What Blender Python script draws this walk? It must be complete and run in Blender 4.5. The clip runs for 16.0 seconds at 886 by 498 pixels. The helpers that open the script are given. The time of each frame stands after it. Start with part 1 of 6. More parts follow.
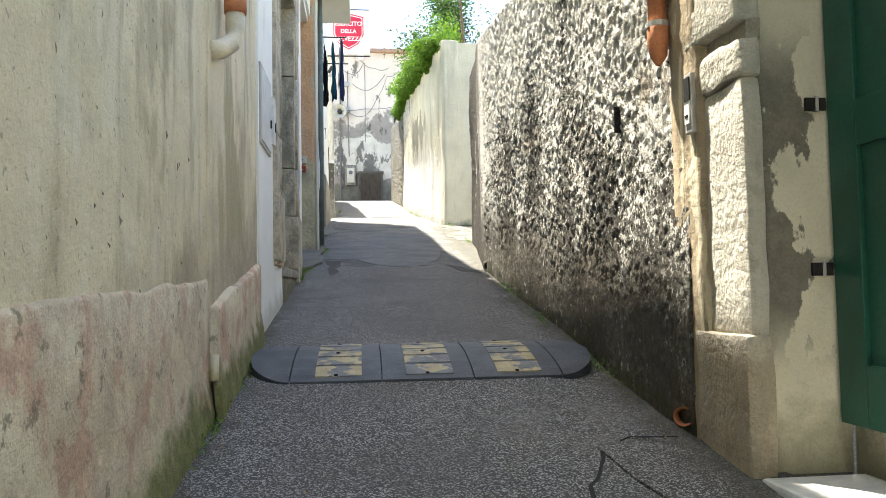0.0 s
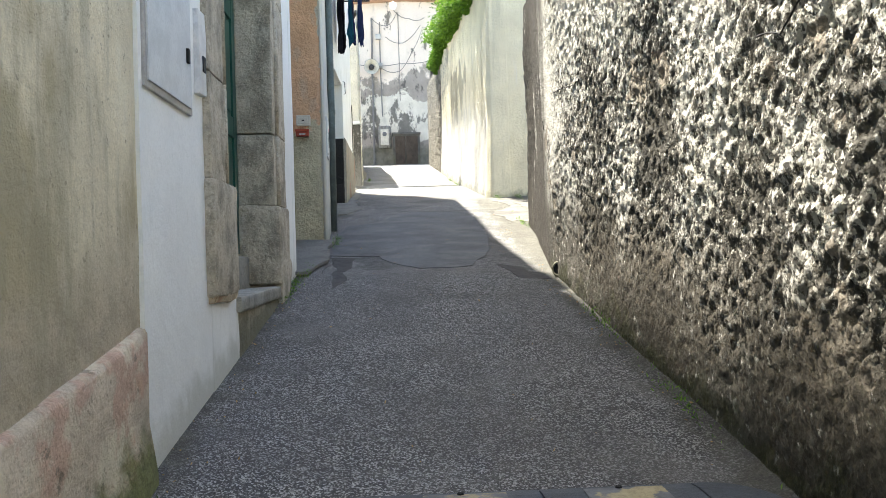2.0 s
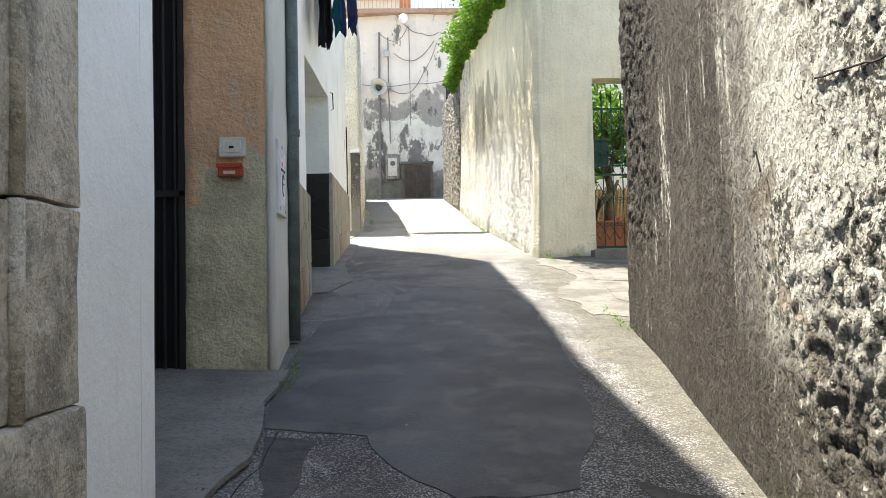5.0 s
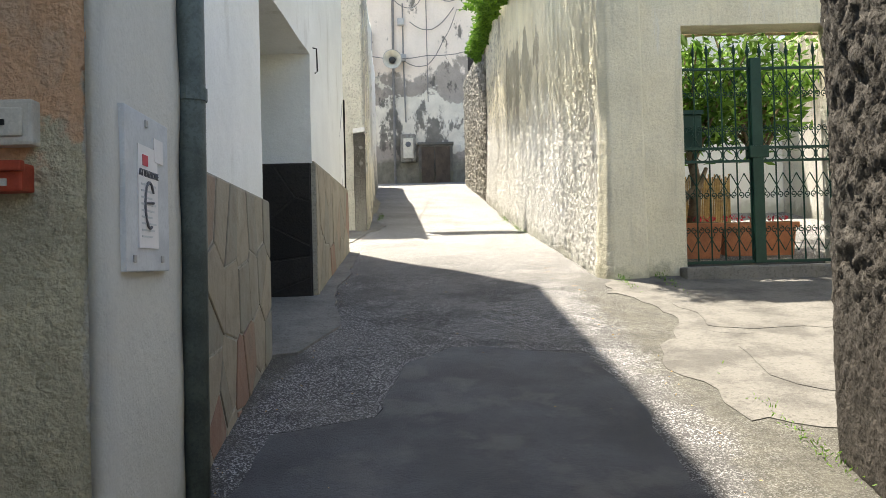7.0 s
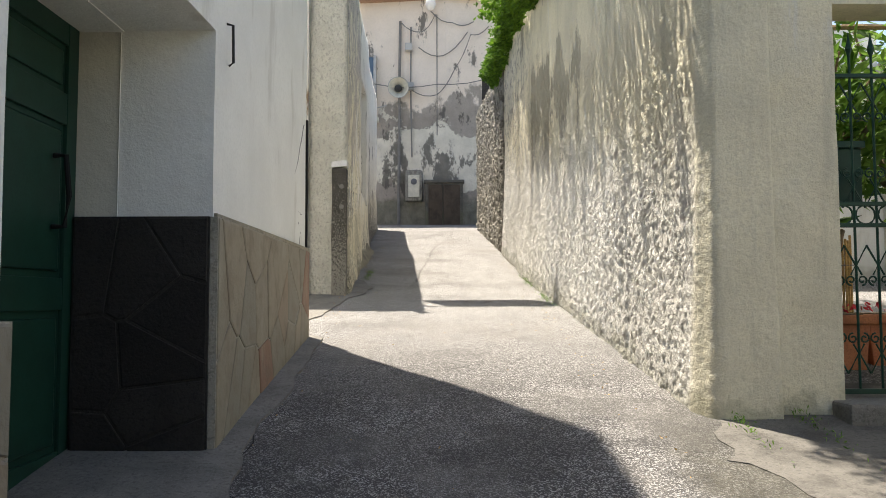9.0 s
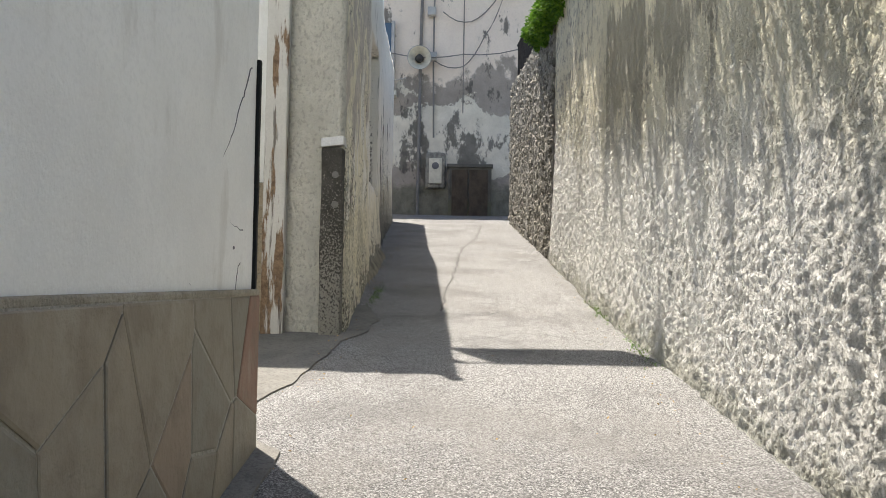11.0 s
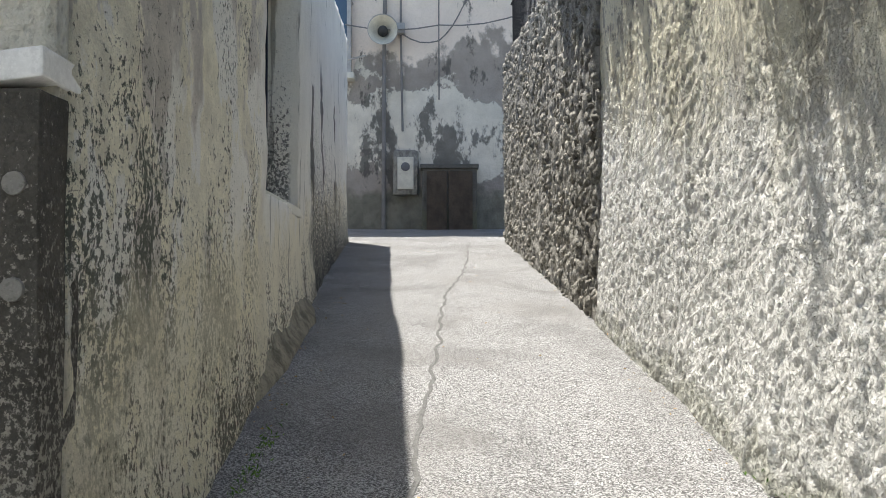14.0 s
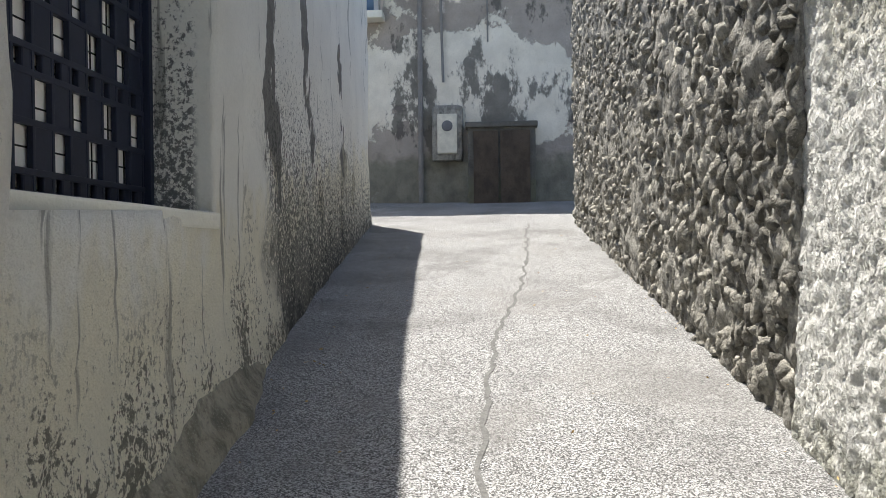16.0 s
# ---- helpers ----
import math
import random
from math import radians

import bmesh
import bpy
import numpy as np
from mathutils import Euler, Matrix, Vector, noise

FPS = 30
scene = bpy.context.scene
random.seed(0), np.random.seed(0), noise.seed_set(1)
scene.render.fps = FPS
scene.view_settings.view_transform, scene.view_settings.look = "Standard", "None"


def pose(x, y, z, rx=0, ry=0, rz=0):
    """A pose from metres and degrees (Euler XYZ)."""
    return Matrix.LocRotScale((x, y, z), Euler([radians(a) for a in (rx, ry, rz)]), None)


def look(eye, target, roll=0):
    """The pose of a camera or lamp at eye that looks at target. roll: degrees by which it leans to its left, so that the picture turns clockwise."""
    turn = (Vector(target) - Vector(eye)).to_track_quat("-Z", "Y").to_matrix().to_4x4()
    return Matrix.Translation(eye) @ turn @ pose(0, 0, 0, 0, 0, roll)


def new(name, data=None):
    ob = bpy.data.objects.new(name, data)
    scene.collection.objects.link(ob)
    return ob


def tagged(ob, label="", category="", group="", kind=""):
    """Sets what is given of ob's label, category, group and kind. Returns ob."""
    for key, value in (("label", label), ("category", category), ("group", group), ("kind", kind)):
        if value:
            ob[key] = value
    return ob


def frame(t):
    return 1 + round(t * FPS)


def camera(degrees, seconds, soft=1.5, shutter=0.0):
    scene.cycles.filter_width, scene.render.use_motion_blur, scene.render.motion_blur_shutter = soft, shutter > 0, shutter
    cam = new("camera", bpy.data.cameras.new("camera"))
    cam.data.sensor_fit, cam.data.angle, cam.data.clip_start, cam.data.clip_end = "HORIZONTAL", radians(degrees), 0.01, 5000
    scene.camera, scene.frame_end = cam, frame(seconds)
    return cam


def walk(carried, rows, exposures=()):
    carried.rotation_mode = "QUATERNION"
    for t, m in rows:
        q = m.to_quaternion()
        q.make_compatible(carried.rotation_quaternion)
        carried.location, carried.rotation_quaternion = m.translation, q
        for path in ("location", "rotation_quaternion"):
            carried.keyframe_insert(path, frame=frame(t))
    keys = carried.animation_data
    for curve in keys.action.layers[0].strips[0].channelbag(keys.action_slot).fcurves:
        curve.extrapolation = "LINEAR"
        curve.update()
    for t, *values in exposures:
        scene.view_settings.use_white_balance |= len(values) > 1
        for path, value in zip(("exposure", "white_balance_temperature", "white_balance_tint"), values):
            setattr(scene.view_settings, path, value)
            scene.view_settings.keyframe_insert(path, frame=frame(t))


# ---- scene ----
cam = camera(58.6, 16.0, soft=0.9)
METRES, EYE, TILT, LEAN, TURN = 25.0, 1.385, 0.0, 0.0, -5.8
ROWS = [
    (0.0, 0.0, 0.0, 0.0, 0.06, 3.32, 1.05),
    (0.5, -0.0035, 0.0302, 0.0049, -0.36, 3.07, 1.83),
    (1.0, -0.0075, 0.0615, 0.0082, -0.01, 2.05, 2.12),
    (1.5, -0.0058, 0.0939, 0.014, 1.75, 0.87, 1.7),
    (2.0, -0.0034, 0.1258, 0.021, 3.08, 0.49, 1.67),
    (2.5, -0.0072, 0.1559, 0.0247, 3.29, 0.21, 1.85),
    (3.0, -0.0093, 0.1883, 0.0307, 2.89, 0.32, 2.16),
    (3.5, -0.0127, 0.2181, 0.0357, 2.97, 0.19, 2.64),
    (4.0, -0.0173, 0.2452, 0.0421, 3.06, 0.97, 2.49),
    (4.5, -0.0197, 0.2749, 0.0474, 3.31, 2.63, 1.6),
    (7.0, -0.0343, 0.4246, 0.0723, 5.05, 1.04, 1.41),
    (7.5, -0.0363, 0.4531, 0.0773, 5.89, 2.03, 0.89),
    (8.0, -0.0398, 0.4806, 0.0811, 5.83, 2.37, 0.16),
    (8.5, -0.0422, 0.5129, 0.0872, 5.32, 2.65, -0.16),
    (9.0, -0.0414, 0.5447, 0.0921, 5.73, 3.68, 0.14),
    (11.5, -0.0675, 0.6962, 0.1171, 7.06, 2.3, -1.02),
    (12.0, -0.073, 0.726, 0.1214, 5.42, 3.19, -0.55),
    (12.5, -0.0764, 0.7574, 0.1255, 5.12, 3.62, -0.47),
    (13.0, -0.0774, 0.7899, 0.1311, 5.31, 3.32, -0.13),
    (13.5, -0.0775, 0.8229, 0.1349, 5.37, 2.82, 0.21),
    (14.0, -0.0824, 0.8529, 0.138, 5.25, 2.68, 0.2),
    (14.5, -0.0848, 0.8865, 0.1428, 5.27, 2.2, 0.71),
    (15.0, -0.0834, 0.918, 0.148, 6.09, 1.46, 0.81),
    (15.5, -0.0878, 0.9481, 0.1521, 7.67, 0.24, 0.61),
    (16.0, -0.0923, 0.9791, 0.1576, 9.14, -0.27, 0.77),
]
walk(cam, [(t, pose(0, 0, EYE, TILT, LEAN, TURN) @ pose(METRES * x, METRES * y, METRES * z, 90 + pitch, roll, yaw)) for t, x, y, z, yaw, pitch, roll in ROWS],
     [(0.0, 2.35, 7200, 8), (1.5, 2.35, 7100, 8), (3.0, 2.38, 7000, 8), (4.7, 2.1, 7150, 9), (7.0, 1.75, 7350, 10), (9.0, 1.25, 7400, 12), (12.0, 0.98, 6700, 11), (14.0, 1.05, 6550, 10), (16.0, 1.15, 6550, 10)])

# ---- world, sun ----
SUN_WAY = Vector((-0.22, 0.28, 1.0)).normalized()      # towards the sun
world = bpy.data.worlds.new("sky")
scene.world = world
world.use_nodes = True
wn, wl = world.node_tree.nodes, world.node_tree.links
sky = wn.new("ShaderNodeTexSky")
sky.sky_type = "NISHITA"
sky.sun_disc = False
sky.sun_elevation = math.asin(SUN_WAY.z)
sky.sun_rotation = math.atan2(SUN_WAY.x, SUN_WAY.y)
sky.air_density, sky.dust_density = 1.0, 1.1
wl.new(sky.outputs[0], wn["Background"].inputs[0])
wn["Background"].inputs[1].default_value = 0.12
sun = new("sun", bpy.data.lights.new("sun", "SUN"))
sun.data.energy, sun.data.angle, sun.data.color = 4.9, radians(0.6), (1.0, 0.97, 0.915)
sun.matrix_world = look(SUN_WAY * 60, (0, 0, 0))

# ---- materials ----


class Mat:
    """A small builder for node materials in world metres."""

    def __init__(self, name, rough=0.9, metal=0.0):
        self.m = bpy.data.materials.new(name)
        self.m.use_nodes = True
        self.t = self.m.node_tree
        self.b = self.t.nodes["Principled BSDF"]
        self.b.inputs["Roughness"].default_value = rough
        self.b.inputs["Metallic"].default_value = metal
        self.b.inputs["Specular IOR Level"].default_value = 0.25
        self.p = self.t.nodes.new("ShaderNodeNewGeometry").outputs["Position"]
        s = self.t.nodes.new("ShaderNodeSeparateXYZ")
        self.link(self.p, s.inputs[0])
        self.x, self.y, self.z = s.outputs
        self.h = self.math("SUBTRACT", self.z, self.math("MULTIPLY", self.y, 0.162))
        self.bump_out = None

    def link(self, a, b):
        self.t.links.new(a, b)

    def put(self, sock, v):
        if isinstance(v, (int, float)):
            sock.default_value = v
        elif isinstance(v, (tuple, list)):
            sock.default_value = (*v, 1.0) if len(v) == 3 and sock.type == "RGBA" else v
        else:
            self.link(v, sock)

    def math(self, op, a, b=0.0, clamp=False):
        n = self.t.nodes.new("ShaderNodeMath")
        n.operation, n.use_clamp = op, clamp
        self.put(n.inputs[0], a)
        self.put(n.inputs[1], b)
        return n.outputs[0]

    def vec(self, sx=1.0, sy=1.0, sz=1.0, shift=0.0):
        n = self.t.nodes.new("ShaderNodeMapping")
        self.link(self.p, n.inputs[0])
        n.inputs["Scale"].default_value = (sx, sy, sz)
        n.inputs["Location"].default_value = (shift, shift * 0.7, shift * 1.3)
        return n.outputs[0]

    def noise(self, scale, detail=4.0, stretch=1.0, shift=0.0, rough=0.6):
        """Noise; stretch under 1 draws it out upright."""
        n = self.t.nodes.new("ShaderNodeTexNoise")
        self.link(self.vec(1, 1, stretch, shift), n.inputs["Vector"])
        n.inputs["Scale"].default_value, n.inputs["Detail"].default_value, n.inputs["Roughness"].default_value = scale, detail, rough
        return n.outputs["Fac"]

    def cells(self, scale, feature="F1", stretch=1.0, out="Distance", warp=0.0):
        n = self.t.nodes.new("ShaderNodeTexVoronoi")
        n.feature = feature
        v = self.vec(1, 1, stretch)
        if warp:
            w = self.t.nodes.new("ShaderNodeTexNoise")
            self.link(self.p, w.inputs["Vector"])
            w.inputs["Scale"].default_value = scale * 1.5
            a = self.t.nodes.new("ShaderNodeVectorMath")
            a.operation = "MULTIPLY_ADD"
            self.link(w.outputs["Color"], a.inputs[0])
            a.inputs[1].default_value = (warp, warp, warp)
            self.link(v, a.inputs[2])
            v = a.outputs[0]
        self.link(v, n.inputs["Vector"])
        n.inputs["Scale"].default_value = scale
        return n.outputs[out]

    def step(self, v, lo, hi):
        n = self.t.nodes.new("ShaderNodeMapRange")
        n.interpolation_type = "SMOOTHSTEP"
        self.put(n.inputs["Value"], v)
        n.inputs["From Min"].default_value, n.inputs["From Max"].default_value = lo, hi
        return n.outputs["Result"]

    def mix(self, f, a, b):
        n = self.t.nodes.new("ShaderNodeMix")
        n.data_type = "RGBA"
        self.put(n.inputs[0], f)
        self.put(n.inputs[6], a)
        self.put(n.inputs[7], b)
        return n.outputs[2]

    def mul(self, *vs):
        r = vs[0]
        for v in vs[1:]:
            r = self.math("MULTIPLY", r, v)
        return r

    def band(self, v, lo, hi, soft=0.1):
        return self.mul(self.step(v, lo - soft, lo + soft), self.step(v, hi + soft, hi - soft))

    def add(self, *vs):
        r = vs[0]
        for v in vs[1:]:
            r = self.math("ADD", r, v)
        return r

    def vary(self, col, amount=0.25, scale=3.0, fine=60.0):
        """A colour with broad and fine variation in brightness."""
        c = tuple(col)
        dark = tuple(v * (1 - amount) for v in c)
        light = tuple(min(1, v * (1 + amount * 0.6)) for v in c)
        a = self.mix(self.step(self.noise(scale, 5), 0.3, 0.7), dark, light)
        b = self.mix(self.mul(self.step(self.noise(fine, 4), 0.48, 0.62), 0.5), a, tuple(v * (1 - amount * 1.3) for v in c))
        return self.mix(self.mul(self.step(self.noise(fine * 2.2, 3, 1, 3), 0.52, 0.64), 0.35), b, tuple(min(1, v * (1 + amount)) for v in c))

    def random(self, col, amount=0.3):
        o = self.t.nodes.new("ShaderNodeObjectInfo").outputs["Random"]
        d = self.mix(o, tuple(v * (1 - amount) for v in col), tuple(min(1, v * (1 + amount)) for v in col))
        return d

    def bump(self, height, dist=0.01, strength=1.0):
        n = self.t.nodes.new("ShaderNodeBump")
        n.inputs["Strength"].default_value, n.inputs["Distance"].default_value = strength, dist
        self.put(n.inputs["Height"], height)
        if self.bump_out is not None:
            self.link(self.bump_out, n.inputs["Normal"])
        self.bump_out = n.outputs[0]
        self.link(self.bump_out, self.b.inputs["Normal"])

    def done(self, col, rough=None):
        self.put(self.b.inputs["Base Color"], col)
        if rough is not None:
            self.put(self.b.inputs["Roughness"], rough)
        return self.m


def plain(name, col, rough=0.6, metal=0.0, amount=0.18, scale=6.0, bump=0.0):
    m = Mat(name, rough, metal)
    if bump:
        m.bump(m.noise(90, 3), bump)
    return m.done(m.vary(col, amount, scale))


def plaster_beige():
    m = Mat("beige_plaster")
    n1, n2 = m.noise(1.6, 8, 0.5), m.noise(5, 6, 0.25, 4)
    c = m.vary((0.72, 0.64, 0.46), 0.14, 2.0)
    c = m.mix(m.mul(m.step(n1, 0.5, 0.60), 0.9), c, (0.42, 0.36, 0.22))
    c = m.mix(m.mul(m.step(n2, 0.50, 0.66), 0.5), c, (0.78, 0.73, 0.58))
    low = m.add(m.h, m.mul(m.noise(2.2, 7), 1.5))
    c = m.mix(m.mul(m.step(low, 2.1, 1.2), 0.85), c, m.vary((0.47, 0.40, 0.30), 0.3, 4))
    c = m.mix(m.mul(m.step(m.noise(2.2, 9, 0.35, 9, 0.65), 0.53, 0.64), 0.6), c, (0.38, 0.34, 0.23))
    c = m.mix(m.mul(m.step(m.noise(26, 6, 1, 5), 0.62, 0.68), 0.6), c, (0.24, 0.21, 0.15))
    c = m.mix(m.mul(m.step(m.noise(3, 10, 0.12, 2, 0.7), 0.54, 0.66), 0.55), c, (0.34, 0.31, 0.21))
    m.bump(m.noise(12, 8), 0.012)
    m.bump(m.noise(90, 4), 0.004)
    return m.done(c)


def plaster_pink():
    m = Mat("worn_pink_base")
    c = m.vary((0.60, 0.50, 0.37), 0.22, 5)
    c = m.mix(m.mul(m.step(m.noise(3.5, 8), 0.50, 0.58), 0.75), c, m.vary((0.52, 0.33, 0.24), 0.25, 8))
    c = m.mix(m.mul(m.step(m.noise(4, 8, 1, 3), 0.5, 0.6), 0.8), c, (0.66, 0.59, 0.43))
    c = m.mix(m.mul(m.step(m.noise(9, 10, 1, 7, 0.7), 0.58, 0.64), 0.75), c, (0.2, 0.17, 0.12))
    damp = m.add(m.h, m.mul(m.noise(4, 6), 0.6))
    c = m.mix(m.mul(m.step(damp, 0.62, 0.42), 0.9), c, m.vary((0.16, 0.18, 0.06), 0.4, 9))
    m.bump(m.noise(14, 9), 0.02)
    m.bump(m.noise(80, 4), 0.005)
    return m.done(c)


def plaster_white(name="white_plaster", col=(0.85, 0.855, 0.82), grime=0.35):
    m = Mat(name)
    c = m.vary(col, 0.06, 1.5, 40)
    c = m.mix(m.mul(m.step(m.noise(3, 8, 0.3), 0.58, 0.7), grime), c, (0.5, 0.48, 0.42))
    damp = m.add(m.h, m.mul(m.noise(5, 6), 0.5))
    c = m.mix(m.mul(m.step(damp, 0.5, 0.3), grime * 1.6), c, (0.42, 0.42, 0.33))
    m.bump(m.noise(6, 6), 0.012)
    m.bump(m.noise(70, 3), 0.003)
    return m.done(c)


def plaster_pier():
    m = Mat("pier_plaster")
    c = m.vary((0.66, 0.635, 0.55), 0.12, 3, 40)
    c = m.mix(m.mul(m.step(m.noise(30, 6, 0.8, 3), 0.46, 0.38), 0.6), c, (0.42, 0.40, 0.34))
    m.bump(m.noise(30, 6, 0.8, 3), 0.06)
    return m.done(c)


def plaster_cream():
    """Stucco of the garden wall: cream, with painted shade streaks, dark stains and moss at the foot."""
    m = Mat("cream_stucco")
    c = m.vary((0.76, 0.71, 0.55), 0.14, 1.2, 50)
    # Upright grey streaks paint the shade that runs down from the wall top.
    shade_streak = m.noise(3.2, 8, 0.10, 3, 0.65)
    c = m.mix(m.mul(m.step(shade_streak, 0.52, 0.64), 0.45), c, (0.48, 0.46, 0.36))
    dark = m.mul(m.step(m.add(m.noise(2.2, 10, 0.35, 11, 0.7), m.mul(m.band(m.h, 1.3, 3.0, 0.4), m.band(m.y, 21.5, 25.5, 0.8), 0.16)), 0.61, 0.66), m.step(m.y, 19, 21))
    c = m.mix(m.mul(dark, 0.6), c, m.vary((0.17, 0.16, 0.13), 0.3, 12))
    c = m.mix(m.mul(m.step(m.noise(5, 9, 0.12, 20, 0.7), 0.60, 0.66), 0.6), c, (0.72, 0.70, 0.63))
    far = m.step(m.y, 23.5, 26.5)
    c = m.mix(m.mul(far, m.step(m.noise(9, 10, 0.8, 15, 0.75), 0.50, 0.58), 0.75), c, m.vary((0.25, 0.235, 0.21), 0.3, 14))
    # Dark specks on the side face paint small shadows of the rough stucco.
    pit_shade = m.mul(m.step(m.add(m.noise(42, 8, 0.8, 2, 0.78), m.mul(m.noise(1.8, 5, 0.5, 7), 0.5)), 0.79, 0.64), m.step(m.add(m.h, m.mul(m.noise(2, 5), 1.5)), 3.2, 1.6), m.step(m.y, 18.36, 18.6))
    # Lower side face whitened: the grazing sun on it is put into the colour.
    c = m.mix(m.mul(m.step(m.add(m.h, m.mul(m.noise(2, 5, 0.3), 1.5)), 2.9, 1.9), m.step(m.y, 18.34, 18.5), 0.85), c, m.vary((0.90, 0.885, 0.84), 0.08, 4))
    c = m.mix(m.mul(pit_shade, 0.25), c, m.vary((0.22, 0.20, 0.17), 0.4, 20))
    foot = m.add(m.h, m.mul(m.noise(6, 7), 0.8))
    c = m.mix(m.mul(m.step(foot, 0.60, 0.42), 0.45), c, m.vary((0.24, 0.24, 0.14), 0.4, 10))
    m.bump(m.noise(7, 6, 0.3), 0.02)
    m.bump(m.mul(m.step(m.noise(52, 5, 0.75, 2, 0.6), 0.40, 0.60), m.mul(m.step(m.y, 18.32, 18.5), m.add(0.12, m.mul(m.step(m.add(m.h, m.mul(m.noise(1.5, 4, 0.3, 6), 1.2)), 3.6, 2.0), 0.88)))), 0.016)
    m.bump(m.noise(24, 7, 1, 8, 0.65), 0.018)
    m.bump(m.noise(110, 3), 0.004)
    return m.done(c)


def plaster_rough():
    """Rough-cast wall: white lime above, black lichen and bare grey render below."""
    m = Mat("rough_cast")
    c = m.vary((0.72, 0.70, 0.645), 0.16, 2, 40)
    c = m.mix(m.mul(m.step(m.noise(2.5, 8, 0.4, 2), 0.5, 0.62), 0.6), c, (0.48, 0.46, 0.40))
    grain = m.noise(30, 7, 0.8, 1, 0.72)
    patchy = m.mul(m.math("SUBTRACT", m.noise(1.1, 7, 0.8, 5), 0.5), 1.35)
    smooth_end = m.add(m.mul(m.step(m.y, 9.0, 10.6), -0.14), m.mul(m.step(m.y, 6.0, 4.6), m.step(m.h, 1.2, 2.0), -0.12))
    mould = m.step(m.add(patchy, m.mul(m.math("SUBTRACT", grain, 0.5), 1.5), m.mul(m.step(m.h, 3.4, 0.4), 0.28), smooth_end), 0.19, 0.26)
    c = m.mix(m.mul(mould, 0.92), c, m.vary((0.07, 0.064, 0.052), 0.4, 20))
    bare = m.mul(m.step(m.add(m.noise(1.3, 7, 1, 31), m.mul(m.band(m.h, 0.4, 2.0, 0.4), 0.1)), 0.69, 0.70), 0.9)
    c = m.mix(bare, c, m.vary((0.40, 0.35, 0.29), 0.2, 8))
    low = m.add(m.h, m.mul(m.noise(3, 8), 0.9))
    c = m.mix(m.mul(m.step(low, 1.5, 0.9), m.step(m.noise(20, 6, 0.8, 3), 0.31, 0.43), 0.9), c, m.vary((0.115, 0.10, 0.078), 0.4, 15))
    c = m.mix(m.mul(m.step(low, 0.62, 0.45), 0.7), c, m.vary((0.08, 0.085, 0.04), 0.4, 20))
    tail = m.step(m.add(m.y, m.mul(m.noise(1.5, 5, 0.3, 3), 1.2)), 11.1, 12.0)
    c = m.mix(m.mul(tail, m.step(m.noise(4, 8, 0.12, 8, 0.7), 0.33, 0.41), 0.95), c, m.vary((0.085, 0.075, 0.065), 0.4, 12))
    m.bump(m.step(m.noise(48, 5, 0.75, 1, 0.6), 0.40, 0.60), 0.016, 1.0)
    m.bump(m.noise(70, 4), 0.008)
    return m.done(c)


def plaster_grey(name="cement_render", col=(0.36, 0.33, 0.26)):
    m = Mat(name)
    c = m.vary(col, 0.25, 3)
    c = m.mix(m.mul(m.step(m.noise(6, 9, 0.6), 0.56, 0.66), 0.6), c, tuple(v * 0.55 for v in col))
    damp = m.add(m.h, m.mul(m.noise(6, 7), 0.5))
    c = m.mix(m.mul(m.step(damp, 0.6, 0.35), 0.7), c, (0.14, 0.14, 0.09))
    m.bump(m.noise(14, 5), 0.03)
    m.bump(m.noise(60, 4), 0.01)
    return m.done(c)


def plaster_orange():
    m = Mat("orange_render")
    c = m.vary((0.68, 0.42, 0.25), 0.16, 3)
    c = m.mix(m.mul(m.step(m.noise(5, 8, 0.5), 0.55, 0.65), 0.5), c, (0.55, 0.42, 0.3))
    grey = m.step(m.add(m.z, m.mul(m.noise(4, 8, 1, 2), 1.0), m.mul(m.x, -0.35)), 4.32, 4.24)
    c = m.mix(grey, c, m.vary((0.55, 0.50, 0.34), 0.3, 4))
    edge = m.step(m.add(m.x, m.mul(m.noise(5, 7, 0.5, 6), 0.3)), -0.62, -0.60)
    c = m.mix(edge, c, m.vary((0.55, 0.52, 0.42), 0.2, 4))
    m.bump(m.noise(24, 4), 0.035)
    m.bump(m.noise(80, 4), 0.006)
    return m.done(c)


def plaster_end():
    """The tall wall at the head of the lane: pale above, peeling grey cement below."""
    m = Mat("peeling_wall")
    c = m.vary((0.74, 0.655, 0.57), 0.08, 0.8, 20)
    n = m.noise(0.9, 8, 0.7, 3)
    grey = m.step(m.add(m.z, m.mul(n, -3.6), m.mul(m.x, -0.25)), 8.3, 8.1)
    c = m.mix(grey, c, m.vary((0.32, 0.285, 0.25), 0.22, 1.5))
    peel = m.mul(m.step(m.add(m.noise(0.75, 9, 0.9, 12, 0.65), m.mul(m.band(m.z, 7.3, 9.0, 0.5), 0.16)), 0.60, 0.625), grey)
    c = m.mix(peel, c, m.vary((0.66, 0.62, 0.53), 0.15, 2))
    spots = m.step(m.add(m.noise(1.2, 9, 0.5, 23, 0.7), m.mul(m.band(m.z, 6.5, 9.5, 0.5), 0.05)), 0.55, 0.60)
    c = m.mix(m.mul(spots, 0.85), c, m.vary((0.10, 0.095, 0.085), 0.3, 4))
    foot = m.step(m.add(m.z, m.mul(m.noise(1.5, 8), 1.0)), 7.6, 7.35)
    c = m.mix(m.mul(foot, 0.85), c, m.vary((0.17, 0.165, 0.13), 0.35, 3))
    m.bump(m.noise(5, 8), 0.03)
    m.bump(peel, 0.01)
    return m.done(c)


